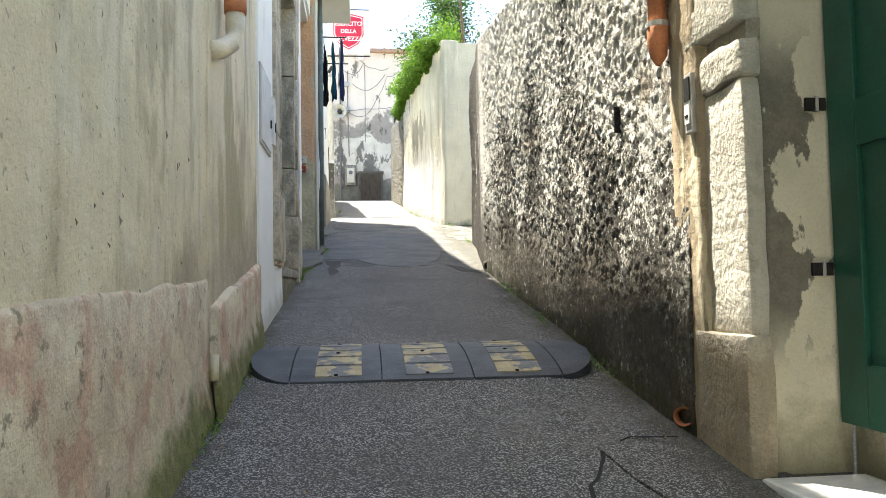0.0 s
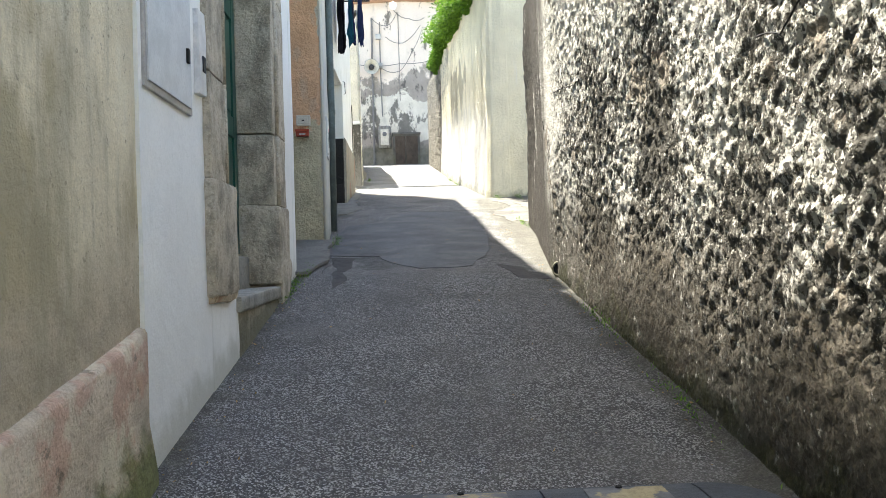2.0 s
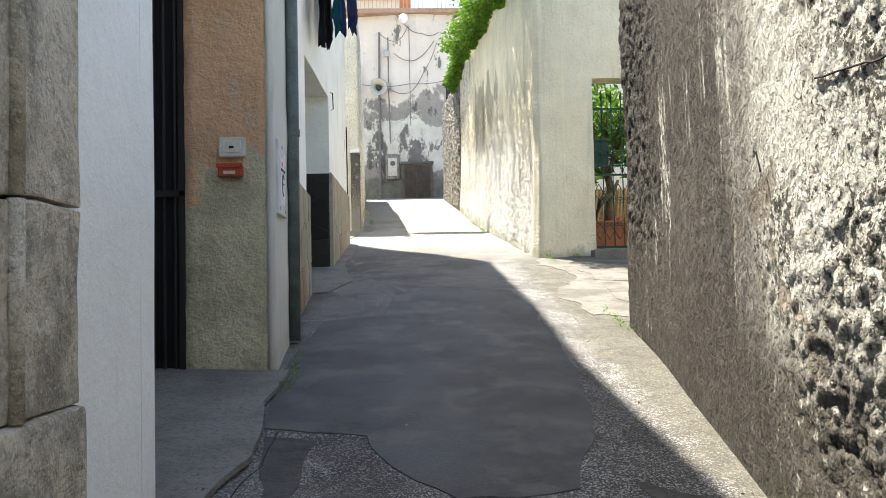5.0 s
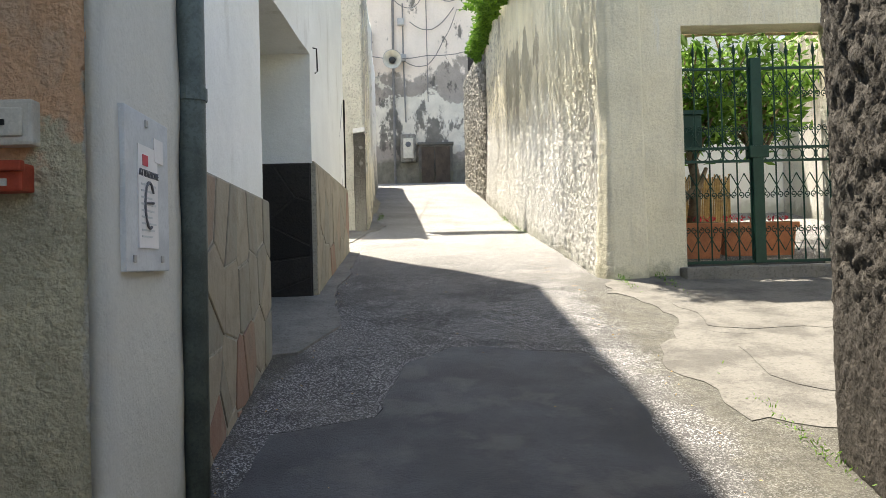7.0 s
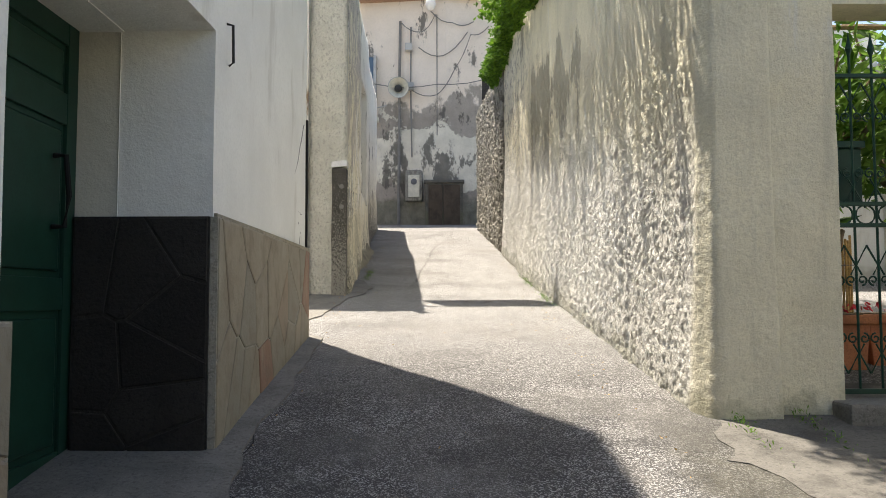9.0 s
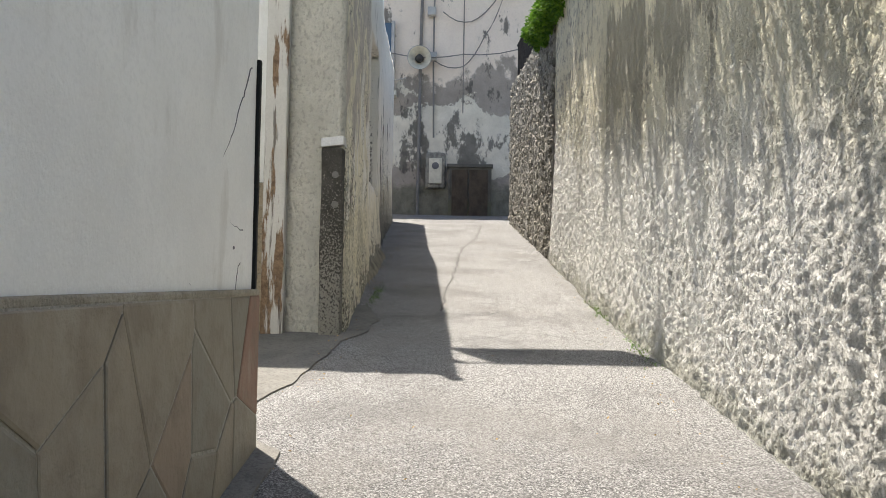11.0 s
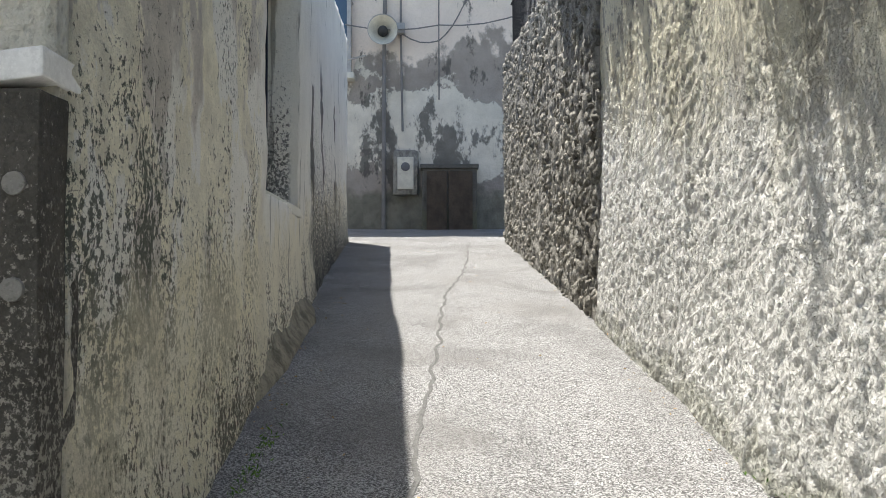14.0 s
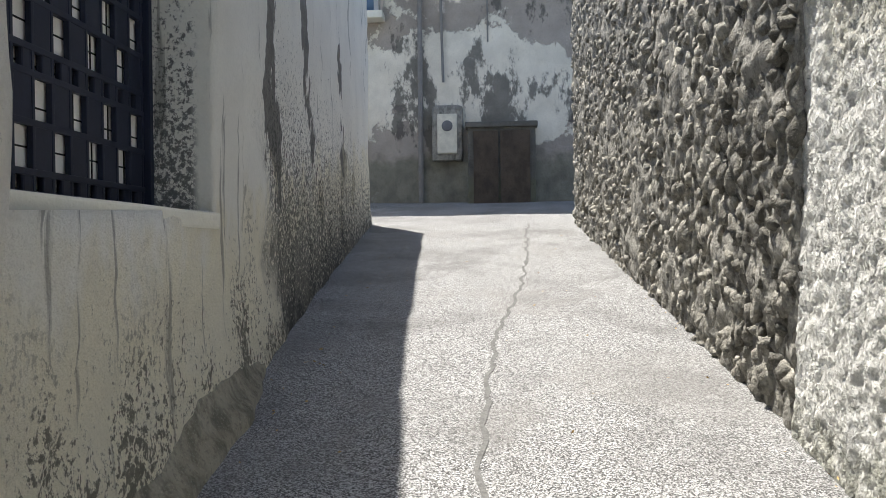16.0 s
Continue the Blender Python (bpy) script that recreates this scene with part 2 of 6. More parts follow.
def plaster_house2():
    """Peeling plaster: grey-brown and flaking below the roof, black mould speckle towards the foot."""
    m = Mat("mouldy_plaster")
    c = m.vary((0.90, 0.875, 0.80), 0.06, 2, 40)
    near = m.step(m.y, 26.6, 25.9)
    c = m.mix(m.mul(near, m.step(m.add(m.noise(1.6, 8, 0.6, 3, 0.6), m.mul(m.step(m.h, 1.2, 3.0), 0.16)), 0.51, 0.57), 0.75), c, m.vary((0.56, 0.50, 0.43), 0.3, 6))
    c = m.mix(m.mul(near, m.step(m.noise(2.3, 9, 0.7, 13, 0.65), 0.50, 0.53), 0.9), c, m.vary((0.90, 0.84, 0.67), 0.2, 6))
    speck = m.noise(34, 8, 0.9, 1, 0.76)
    big = m.add(m.noise(1.5, 5, 0.7, 6), m.mul(m.step(m.h, 2.6, 0.4), 0.2))
    c = m.mix(m.mul(near, m.step(m.add(big, m.mul(m.math("SUBTRACT", speck, 0.5), 1.9)), 0.69, 0.75), 0.9), c, m.vary((0.08, 0.09, 0.07), 0.35, 12))
    patch = m.mul(m.step(m.noise(1.5, 5, 0.45, 8), 0.60, 0.61), m.step(m.h, 2.6, 2.2), m.step(m.y, 28.2, 28.8))
    c = m.mix(patch, c, m.vary((0.23, 0.22, 0.20), 0.2, 8))
    low = m.add(m.h, m.mul(m.noise(5, 9, 0.6), 1.2))
    c = m.mix(m.mul(m.step(low, 1.7, 1.3), 0.6), c, m.vary((0.86, 0.79, 0.58), 0.12, 5))
    c = m.mix(m.mul(m.step(low, 1.75, 0.9), m.step(m.add(speck, m.mul(m.noise(2.5, 6, 0.5, 4), 0.5), m.mul(m.step(low, 1.2, 0.5), 0.10)), 0.82, 0.86), 0.85), c, m.vary((0.13, 0.12, 0.09), 0.35, 12))
    c = m.mix(m.mul(m.step(m.noise(7, 8, 0.07, 5, 0.6), 0.60, 0.65), m.step(m.y, 26.2, 26.6), 0.6), c, m.vary((0.19, 0.175, 0.14), 0.3, 20))
    jamb = m.mul(m.step(m.x, -1.09, -1.14), m.step(m.y, 27.8, 28.0), m.step(m.add(speck, m.mul(m.z, -0.12)), -0.24, -0.16))
    c = m.mix(m.mul(jamb, 0.85), c, m.vary((0.09, 0.09, 0.085), 0.3, 12))
    m.bump(speck, 0.025)
    m.bump(m.noise(70, 4), 0.006)
    return m.done(c)


def asphalt():
    m = Mat("asphalt", 0.82)
    stones = m.cells(145, out="Color")
    g = m.t.nodes.new("ShaderNodeSeparateColor")
    m.link(stones, g.inputs[0])
    # Paler mix past y 18.5: brightness of the sunlit stretch, put into the colour.
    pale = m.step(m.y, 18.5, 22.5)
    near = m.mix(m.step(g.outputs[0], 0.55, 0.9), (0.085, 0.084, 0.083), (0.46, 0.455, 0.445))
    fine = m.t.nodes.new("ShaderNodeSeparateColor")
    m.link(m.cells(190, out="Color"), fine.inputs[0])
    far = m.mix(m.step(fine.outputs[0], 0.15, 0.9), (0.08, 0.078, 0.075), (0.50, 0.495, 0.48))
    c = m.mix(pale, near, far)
    c = m.mix(m.mul(m.step(m.noise(1.3, 7), 0.45, 0.65), 0.45), c, (0.13, 0.125, 0.12))
    c = m.mix(m.mul(m.step(m.noise(0.9, 8, 1, 9), 0.52, 0.62), 0.35), c, (0.24, 0.23, 0.215))
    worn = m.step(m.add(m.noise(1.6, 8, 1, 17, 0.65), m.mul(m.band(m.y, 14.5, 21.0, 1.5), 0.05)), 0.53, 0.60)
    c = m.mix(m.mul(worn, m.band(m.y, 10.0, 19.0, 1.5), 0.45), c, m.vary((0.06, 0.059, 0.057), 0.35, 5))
    c = m.mix(m.mul(m.step(m.noise(75, 5, 1, 6, 0.7), 0.54, 0.60), 0.55), c, (0.045, 0.044, 0.042))
    edge = m.math("ABSOLUTE", m.math("SUBTRACT", m.x, 0.4))
    dirt = m.step(m.add(edge, m.mul(m.noise(4, 7), 0.5)), 1.28, 1.5)
    c = m.mix(m.mul(dirt, 0.75, m.step(m.y, 19, 17)), c, m.vary((0.10, 0.095, 0.075), 0.4, 9))
    c = m.mix(m.mul(m.step(m.noise(34, 3, 1, 4), 0.66, 0.7), 0.5), c, (0.05, 0.05, 0.05))
    m.bump(m.cells(145), 0.009, 0.9)
    m.bump(m.noise(6, 6), 0.02, 0.5)
    return m.done(c)


def asphalt_patch_mat():
    m = Mat("patch_asphalt", 0.58)
    c = m.vary((0.075, 0.078, 0.083), 0.4, 2.0, 90)
    c = m.mix(m.mul(m.step(m.noise(3, 7), 0.5, 0.65), 0.5), c, (0.14, 0.135, 0.125))
    m.bump(m.noise(120, 3), 0.006)
    return m.done(c)


def stone_mat(name, col, amount=0.3, scale=5, rough=0.85, bumpd=0.02, rnd=0.0):
    m = Mat(name, rough)
    base = m.random(col, rnd) if rnd else col
    c = m.mix(m.mul(m.step(m.noise(scale, 8, 0.7), 0.42, 0.66), amount * 2), base, tuple(v * (1 - amount * 1.4) for v in col))
    c = m.mix(m.mul(m.step(m.noise(40, 5), 0.52, 0.62), 0.5), c, tuple(v * 0.45 for v in col))
    c = m.mix(m.mul(m.step(m.noise(110, 3, 1, 2), 0.55, 0.65), 0.35), c, tuple(min(1, v * 1.5) for v in col))
    m.bump(m.noise(9, 7), bumpd)
    m.bump(m.noise(60, 4), 0.005)
    return m.done(c)


def slab_mat():
    m = Mat("porphyry_slab", 0.7)
    o = m.t.nodes.new("ShaderNodeObjectInfo").outputs["Random"]
    c = m.mix(m.step(o, 0.1, 0.35), (0.27, 0.165, 0.12), (0.31, 0.27, 0.205))
    c = m.mix(m.step(o, 0.5, 0.8), c, (0.25, 0.235, 0.19))
    c = m.mix(m.mul(m.step(m.noise(6, 7), 0.45, 0.65), 0.5), c, (0.20, 0.165, 0.125))
    c = m.mix(m.mul(m.step(m.noise(3, 7, 0.5, 4), 0.55, 0.7), 0.4), c, (0.40, 0.37, 0.30))
    m.bump(m.noise(14, 6), 0.012)
    return m.done(c)


def plinth_mat():
    m = Mat("lichened_cement")
    c = m.vary((0.075, 0.07, 0.06), 0.3, 6)
    low = m.add(m.noise(60, 7, 0.8, 4, 0.75), m.mul(m.h, -0.13))
    c = m.mix(m.mul(m.step(low, 0.40, 0.47), 0.7), c, (0.36, 0.34, 0.29))
    m.bump(m.noise(26, 6), 0.03)
    return m.done(c)


def leaf_mat(name, a, b):
    m = Mat(name, 0.5)
    r = m.t.nodes.new("ShaderNodeNewGeometry").outputs["Random Per Island"]
    c = m.mix(r, a, b)
    mat = m.done(c)
    m.b.inputs["Subsurface Weight"].default_value = 0.0
    tr = m.t.nodes.new("ShaderNodeBsdfTranslucent")
    m.link(c, tr.inputs[0])
    mx = m.t.nodes.new("ShaderNodeMixShader")
    mx.inputs[0].default_value = 0.4
    out = m.t.nodes["Material Output"]
    m.link(m.b.outputs[0], mx.inputs[1])
    m.link(tr.outputs[0], mx.inputs[2])
    m.link(mx.outputs[0], out.inputs[0])
    return mat


def wood_weathered():
    m = Mat("weathered_paint_wood", 0.8)
    c = m.vary((0.60, 0.58, 0.53), 0.1, 3)
    bare = m.step(m.add(m.noise(9, 8, 0.12, 3, 0.65), m.mul(m.h, -0.05)), 0.46, 0.51)
    c = m.mix(bare, c, m.vary((0.24, 0.16, 0.10), 0.4, 20))
    c = m.mix(m.mul(m.step(m.noise(14, 8, 0.08, 9), 0.56, 0.62), 0.8), c, (0.10, 0.08, 0.06))
    m.bump(m.noise(30, 5, 0.08), 0.01)
    return m.done(c)


BEIGE, PINK, WHITE, CREAM, ROUGH = plaster_beige(), plaster_pink(), plaster_white(), plaster_cream(), plaster_rough()
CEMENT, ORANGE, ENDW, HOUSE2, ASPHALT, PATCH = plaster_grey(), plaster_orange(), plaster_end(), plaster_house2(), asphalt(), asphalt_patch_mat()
PLINTH = plinth_mat()
DARKCEM = plaster_grey("dark_cement", (0.13, 0.125, 0.11))
OFFWHITE = plaster_white("offwhite_plaster", (0.66, 0.64, 0.56), 0.4)
PIER = plaster_pier()
STONE = stone_mat("piperno_stone", (0.53, 0.475, 0.37), 0.42, 5, 0.9, 0.05)
STEPSTONE = stone_mat("step_stone", (0.34, 0.33, 0.29), 0.35, 4)
DAMP = stone_mat("damp_asphalt", (0.085, 0.083, 0.08), 0.3, 8)
RUBBLE = stone_mat("lava_rubble", (0.25, 0.235, 0.20), 0.45, 14, 0.95, 0.09, 0.55)
RUBBLE_BACK = stone_mat("rubble_mortar", (0.30, 0.285, 0.25), 0.4, 12, 0.9, 0.06)
SLAB = slab_mat()
TAR = stone_mat("dusty_tar", (0.13, 0.127, 0.12), 0.2, 12)
SKIRT = stone_mat("damp_skirt", (0.30, 0.275, 0.21), 0.45, 7, 0.9, 0.05)
GROUT = stone_mat("slab_grout", (0.36, 0.34, 0.29), 0.2, 10)
TILE = stone_mat("sand_tile", (0.36, 0.30, 0.215), 0.14, 6, 0.6, 0.004, 0.10)
CONCRETE = stone_mat("worn_concrete", (0.20, 0.193, 0.175), 0.3, 3)
PAVING = stone_mat("pale_paving", (0.145, 0.138, 0.124), 0.4, 3)
# Darkened copies of slab and grout: the porch shade is in their colour.
SHADEDSLAB = stone_mat("porch_shaded_slab", (0.027, 0.025, 0.023), 0.25, 5, 0.75, 0.006, 0.3)
SHADEDGROUT = stone_mat("porch_shaded_grout", (0.036, 0.034, 0.031), 0.2, 10)
TERRACOTTA = plain("terracotta", (0.50, 0.20, 0.10), 0.7, 0, 0.25)
CREAMPIPE = plain("cream_plastic", (0.68, 0.62, 0.47), 0.5)
GREENPAINT = plain("green_paint", (0.018, 0.084, 0.060), 0.35, 0, 0.25, 3)
GATEGREEN = plain("gate_green_paint", (0.012, 0.05, 0.035), 0.4, 0.0)
IRON = plain("dark_iron", (0.03, 0.027, 0.025), 0.55, 0.4)
RUBBER = plain("hump_rubber", (0.075, 0.085, 0.098), 0.55, 0, 0.3, 5, 0.003)
BLACK = plain("black_gap", (0.012, 0.012, 0.012), 0.7)
NAVY = plain("navy_paint", (0.018, 0.022, 0.040), 0.45)
LIGHTGREY = plain("grey_cabinet_paint", (0.60, 0.62, 0.62), 0.5, 0, 0.12, 8)
PLASTICWHITE = plain("white_plastic", (0.62, 0.59, 0.50), 0.45)
REDBOX = plain("red_box", (0.42, 0.07, 0.035), 0.5)
MARBLE = plain("white_marble", (0.66, 0.66, 0.65), 0.4, 0, 0.15, 12)
SIGNRED = plain("sign_red", (0.62, 0.03, 0.07), 0.4, 0, 0.06)
SIGNWHITE = plain("sign_white", (0.80, 0.78, 0.76), 0.4, 0, 0.05)
LETTER = plain("lettering_grey", (0.15, 0.15, 0.16), 0.6)
WIRE = plain("grey_cable", (0.20, 0.19, 0.18), 0.6)
PIPEGREEN = plain("grey_green_pipe", (0.12, 0.15, 0.14), 0.55, 0, 0.3, 8)
TIN = plain("grey_metal", (0.42, 0.41, 0.39), 0.45, 0.3)
HOOD = plain("dark_horn_throat", (0.05, 0.05, 0.05), 0.7)
LEAF = leaf_mat("ivy_leaf", (0.05, 0.13, 0.015), (0.16, 0.30, 0.03))
LEAFDARK = leaf_mat("oleander_leaf", (0.04, 0.11, 0.015), (0.22, 0.38, 0.07))
LEAFTREE = leaf_mat("tree_leaf", (0.018, 0.05, 0.012), (0.07, 0.14, 0.03))
BARK = stone_mat("bark", (0.24, 0.18, 0.12), 0.35, 12)
REED = plain("reed_cane", (0.45, 0.30, 0.13), 0.7, 0, 0.35, 20)
WOODW = wood_weathered()
PETAL = plain("red_flower", (0.6, 0.04, 0.06), 0.5)
CLOTHNAVY, CLOTHTEAL, CLOTHBLACK = plain("navy_cloth", (0.02, 0.03, 0.09), 0.9), plain("teal_cloth", (0.02, 0.15, 0.24), 0.9), plain("black_cloth", (0.015, 0.015, 0.02), 0.9)


def worn_yellow():
    m = Mat("worn_yellow_marking", 0.6)
    c = m.vary((0.40, 0.335, 0.20), 0.3, 6)
    c = m.mix(m.step(m.noise(5, 7, 1, 5), 0.47, 0.52), c, m.vary((0.17, 0.175, 0.18), 0.3, 9))
    return m.done(c)


YELLOW = worn_yellow()
gl = Mat("window_glass", 0.05)
gl.b.inputs["Metallic"].default_value = 0.0
gl.b.inputs["Specular IOR Level"].default_value = 0.8
GLASS = gl.done((0.05, 0.09, 0.14))

# ---- shaping helpers ----


def part(name, bm, material, parent=None, label="", smooth=False):
    me = bpy.data.meshes.new(name)
    bm.normal_update()
    bm.to_mesh(me)
    bm.free()
    if smooth:
        for f in me.polygons:
            f.use_smooth = True
    me.materials.append(material)
    ob = new(name, me)
    ob.parent = parent
    if label:
        ob["label"] = label
    return ob


def holder(name, label, category, group="", kind="", at=(0, 0, 0)):
    ob = new(name)
    ob.empty_display_size = 0.1
    ob.location = at
    return tagged(ob, label, category, group, kind)


def add_box(bm, x0, x1, y0, y1, z0, z1, bevel=0.0, m=None):
    r = bmesh.ops.create_cube(bm, size=1.0)
    vs = r["verts"]
    for v in vs:
        v.co = Vector(((x0 + x1) / 2 + v.co.x * (x1 - x0), (y0 + y1) / 2 + v.co.y * (y1 - y0), (z0 + z1) / 2 + v.co.z * (z1 - z0)))
    if m is not None:
        bmesh.ops.transform(bm, matrix=m, verts=vs)
    if bevel:
        es = list({e for v in vs for e in v.link_edges})
        bmesh.ops.bevel(bm, geom=es, offset=bevel, segments=2, affect="EDGES", profile=0.6)
    return bm


def boxm(*a, bevel=0.0, m=None):
    return add_box(bmesh.new(), *a, bevel=bevel, m=m)


def rough_up(bm, amount, scale, cuts=0):
    """Works the faces of a block so that it is a little uneven."""
    if cuts:
        bmesh.ops.subdivide_edges(bm, edges=bm.edges[:], cuts=cuts, use_grid_fill=True)
    for v in bm.verts:
        d = noise.noise_vector(v.co * scale)
        v.co += d * amount
    return bm


def tube(bm, pts, r, n=8, cap=True):
    """A round bar along a line of points."""
    pts = [Vector(p) for p in pts]
    rings = []
    for i, p in enumerate(pts):
        d = (pts[min(i + 1, len(pts) - 1)] - pts[max(i - 1, 0)]).normalized()
        a = d.cross(Vector((0, 0, 1)) if abs(d.z) < 0.9 else Vector((1, 0, 0))).normalized()
        b = d.cross(a)
        rr = r[i] if isinstance(r, (list, tuple)) else r
        rings.append([bm.verts.new(p + (a * math.cos(k * math.tau / n) + b * math.sin(k * math.tau / n)) * rr) for k in range(n)])
    for q0, q1 in zip(rings, rings[1:]):
        for k in range(n):
            bm.faces.new((q0[k], q0[(k + 1) % n], q1[(k + 1) % n], q1[k]))
    if cap:
        bm.faces.new(rings[0][::-1])
        bm.faces.new(rings[-1])
    return bm


def tubem(pts, r, n=8):
    return tube(bmesh.new(), pts, r, n)


def lathe(bm, profile, centre, axis=(0, 0, 1), n=24):
    """Turns (radius, height) pairs about an axis."""
    q = Vector((0, 0, 1)).rotation_difference(Vector(axis)).to_matrix()
    c = Vector(centre)
    rings = [[bm.verts.new(c + q @ Vector((r * math.cos(k * math.tau / n), r * math.sin(k * math.tau / n), h))) for k in range(n)] for r, h in profile]
    for a, b in zip(rings, rings[1:]):
        for k in range(n):
            bm.faces.new((a[k], a[(k + 1) % n], b[(k + 1) % n], b[k]))
    return bm


KNOTS = ((-60, -4.0), (-10, -1.6), (0, 0), (10.5, 1.71), (18.2, 3.0), (23.3, 3.73), (27.6, 4.46), (34.2, 5.46), (39, 6.12), (46, 6.5), (120, 7.0))
KY, KZ = [k[0] for k in KNOTS], [k[1] for k in KNOTS]


def gz(y):
    """Height of the lane at y."""
    return float(sum(np.interp(y + d, KY, KZ) for d in (-0.8, -0.4, 0, 0.4, 0.8)) / 5)


def strip_wall(name, pts, z0, z1, thick, mat, side=1, z1_end=None, holes=(), res=0.2, relief=None, label="", parent=None, kind="structure"):
    """A thick wall along a plan line. side 1: its face lies to the right of the line's way. holes: (s0, s1, za, zb) along its length.
    z1_end: height of the top at the far end. relief(s, p): how far the face stands proud."""
    pts = [Vector((x, y, 0)) for x, y in pts]
    cum = [0.0]
    for a, b in zip(pts, pts[1:]):
        cum.append(cum[-1] + (b - a).length)
    total = cum[-1]
    cuts_s, cuts_z = {0.0, total, *cum[1:-1]}, {z0, z1}
    for s0, s1, za, zb in holes:
        cuts_s |= {s0, s1}
        cuts_z |= {za, zb}

    def fill(cuts):
        out = []
        c = sorted(cuts)
        for a, b in zip(c, c[1:]):
            n = max(1, round((b - a) / res))
            out += [a + (b - a) * k / n for k in range(n)]
        return out + [c[-1]]
    ss, zs = fill(cuts_s), fill(cuts_z)

    def plan(s):
        i = max(k for k in range(len(cum) - 1) if cum[k] <= s + 1e-9)
        u = (s - cum[i]) / (cum[i + 1] - cum[i])
        d = (pts[i + 1] - pts[i]).normalized()
        if u < 1e-6 and i > 0:
            d = (d + (pts[i] - pts[i - 1]).normalized()).normalized()
        return pts[i].lerp(pts[i + 1], u), Vector((d.y, -d.x, 0)) * side
    bm = bmesh.new()
    front, back = {}, {}
    for i, s in enumerate(ss):
        p, nrm = plan(s)
        for j, z in enumerate(zs):
            zz = z if z1_end is None else z0 + (z - z0) * (1 + (z1_end - z1) / (z1 - z0) * s / total)
            q = Vector((p.x, p.y, zz))
            front[i, j] = bm.verts.new(q + nrm * (relief(s, q) if relief else 0.0))
            if holes or j in (0, len(zs) - 1):
                back[i, j] = bm.verts.new(q - nrm * thick)
    if not holes:
        top = len(zs) - 1
        for i in range(len(ss) - 1):
            for j in range(top):
                q = [front[i, j], front[i + 1, j], front[i + 1, j + 1], front[i, j + 1]]
                bm.faces.new(q if side == 1 else q[::-1])
            for q in ([back[i, top], back[i + 1, top], back[i + 1, 0], back[i, 0]], [front[i, top], front[i + 1, top], back[i + 1, top], back[i, top]], [back[i, 0], back[i + 1, 0], front[i + 1, 0], front[i, 0]]):
                bm.faces.new(q if side == 1 else q[::-1])
        for i, flip in ((0, -1), (len(ss) - 1, 1)):
            q = [front[i, j] for j in range(top + 1)] + [back[i, top], back[i, 0]]
            bm.faces.new(q[::-1] if flip * side == 1 else q)
    cells = set()
    for i in range(len(ss) - 1):
        for j in range(len(zs) - 1):
            cs, cz = (ss[i] + ss[i + 1]) / 2, (zs[j] + zs[j + 1]) / 2
            if holes and not any(s0 < cs < s1 and za < cz < zb for s0, s1, za, zb in holes):
                cells.add((i, j))
    for i, j in cells:
        a, b, c, d = (i, j), (i + 1, j), (i + 1, j + 1), (i, j + 1)
        f = [a, b, c, d] if side == 1 else [d, c, b, a]
        bm.faces.new([front[k] for k in f])
        bm.faces.new([back[k] for k in reversed(f)])
        for (u, v), other in (((a, b), (i, j - 1)), ((b, c), (i + 1, j)), ((c, d), (i, j + 1)), ((d, a), (i - 1, j))):
            if other not in cells:
                q = [front[v], front[u], back[u], back[v]]
                bm.faces.new(q if side == 1 else q[::-1])
    bmesh.ops.delete(bm, geom=[v for v in bm.verts if not v.link_faces], context="VERTS")
    ob = part(name, bm, mat, parent, "", relief is not None and res < 0.12)
    if kind and parent is None:
        tagged(ob, label, "wall", "", kind)
    return ob


def lumps(amount, scale, fine=0.0, fscale=8.0, zs=1.0):
    def f(s, q):
        v = noise.noise(Vector((q.x, q.y, q.z * zs)) * scale) * amount
        if fine:
            v += noise.fractal(Vector((q.x, q.y, q.z * zs)) * fscale, 0.8, 2.0, 4) * fine
        return v
    return f


def leaf_cloud(name, count, place, size, mat, parent, seed, long=1.6):
    """Many small leaves; place(rng) gives a point and an outward way."""
    rng = random.Random(seed)
    verts, faces = [], []
    for _ in range(count):
        p, out = place(rng)
        p, out = Vector(p), Vector(out)
        a = Vector((rng.gauss(0, 1), rng.gauss(0, 1), rng.gauss(0, 0.6))) + out * 1.2
        a.normalize()
        b = a.cross(Vector((rng.gauss(0, 1), rng.gauss(0, 1), rng.gauss(0, 1)))).normalized()
        c = a.cross(b)
        s = size * rng.uniform(0.6, 1.4)
        k = len(verts)
        for u, v, w in ((0, 0, 0), (0.5, 0.32, 0.06), (1.0, 0, -0.05), (0.5, -0.32, 0.06)):
            verts.append(p + (a * u * long + b * v + c * w) * s)
        faces += [(k, k + 1, k + 2), (k, k + 2, k + 3)]
    me = bpy.data.meshes.new(name)
    me.from_pydata([tuple(v) for v in verts], [], faces)
    me.materials.append(mat)
    ob = new(name, me)
    ob.parent = parent
    return ob


def writing(name, text, size, mat, m, parent, bold=0.0, spread=1.0):
    """Flat raised letters as a mesh."""
    cu = bpy.data.curves.new(name, "FONT")
    cu.body, cu.size, cu.extrude, cu.offset, cu.align_x, cu.align_y = text, size, 0.002, bold, "CENTER", "CENTER"
    cu.space_character = spread
    tmp = bpy.data.objects.new(name, cu)
    me = bpy.data.meshes.new_from_object(tmp)
    bpy.data.objects.remove(tmp)
    me.materials.clear()
    me.materials.append(mat)
    ob = new(name, me)
    ob.matrix_world = m
    ob.parent = parent
    return ob

# ---- ground ----


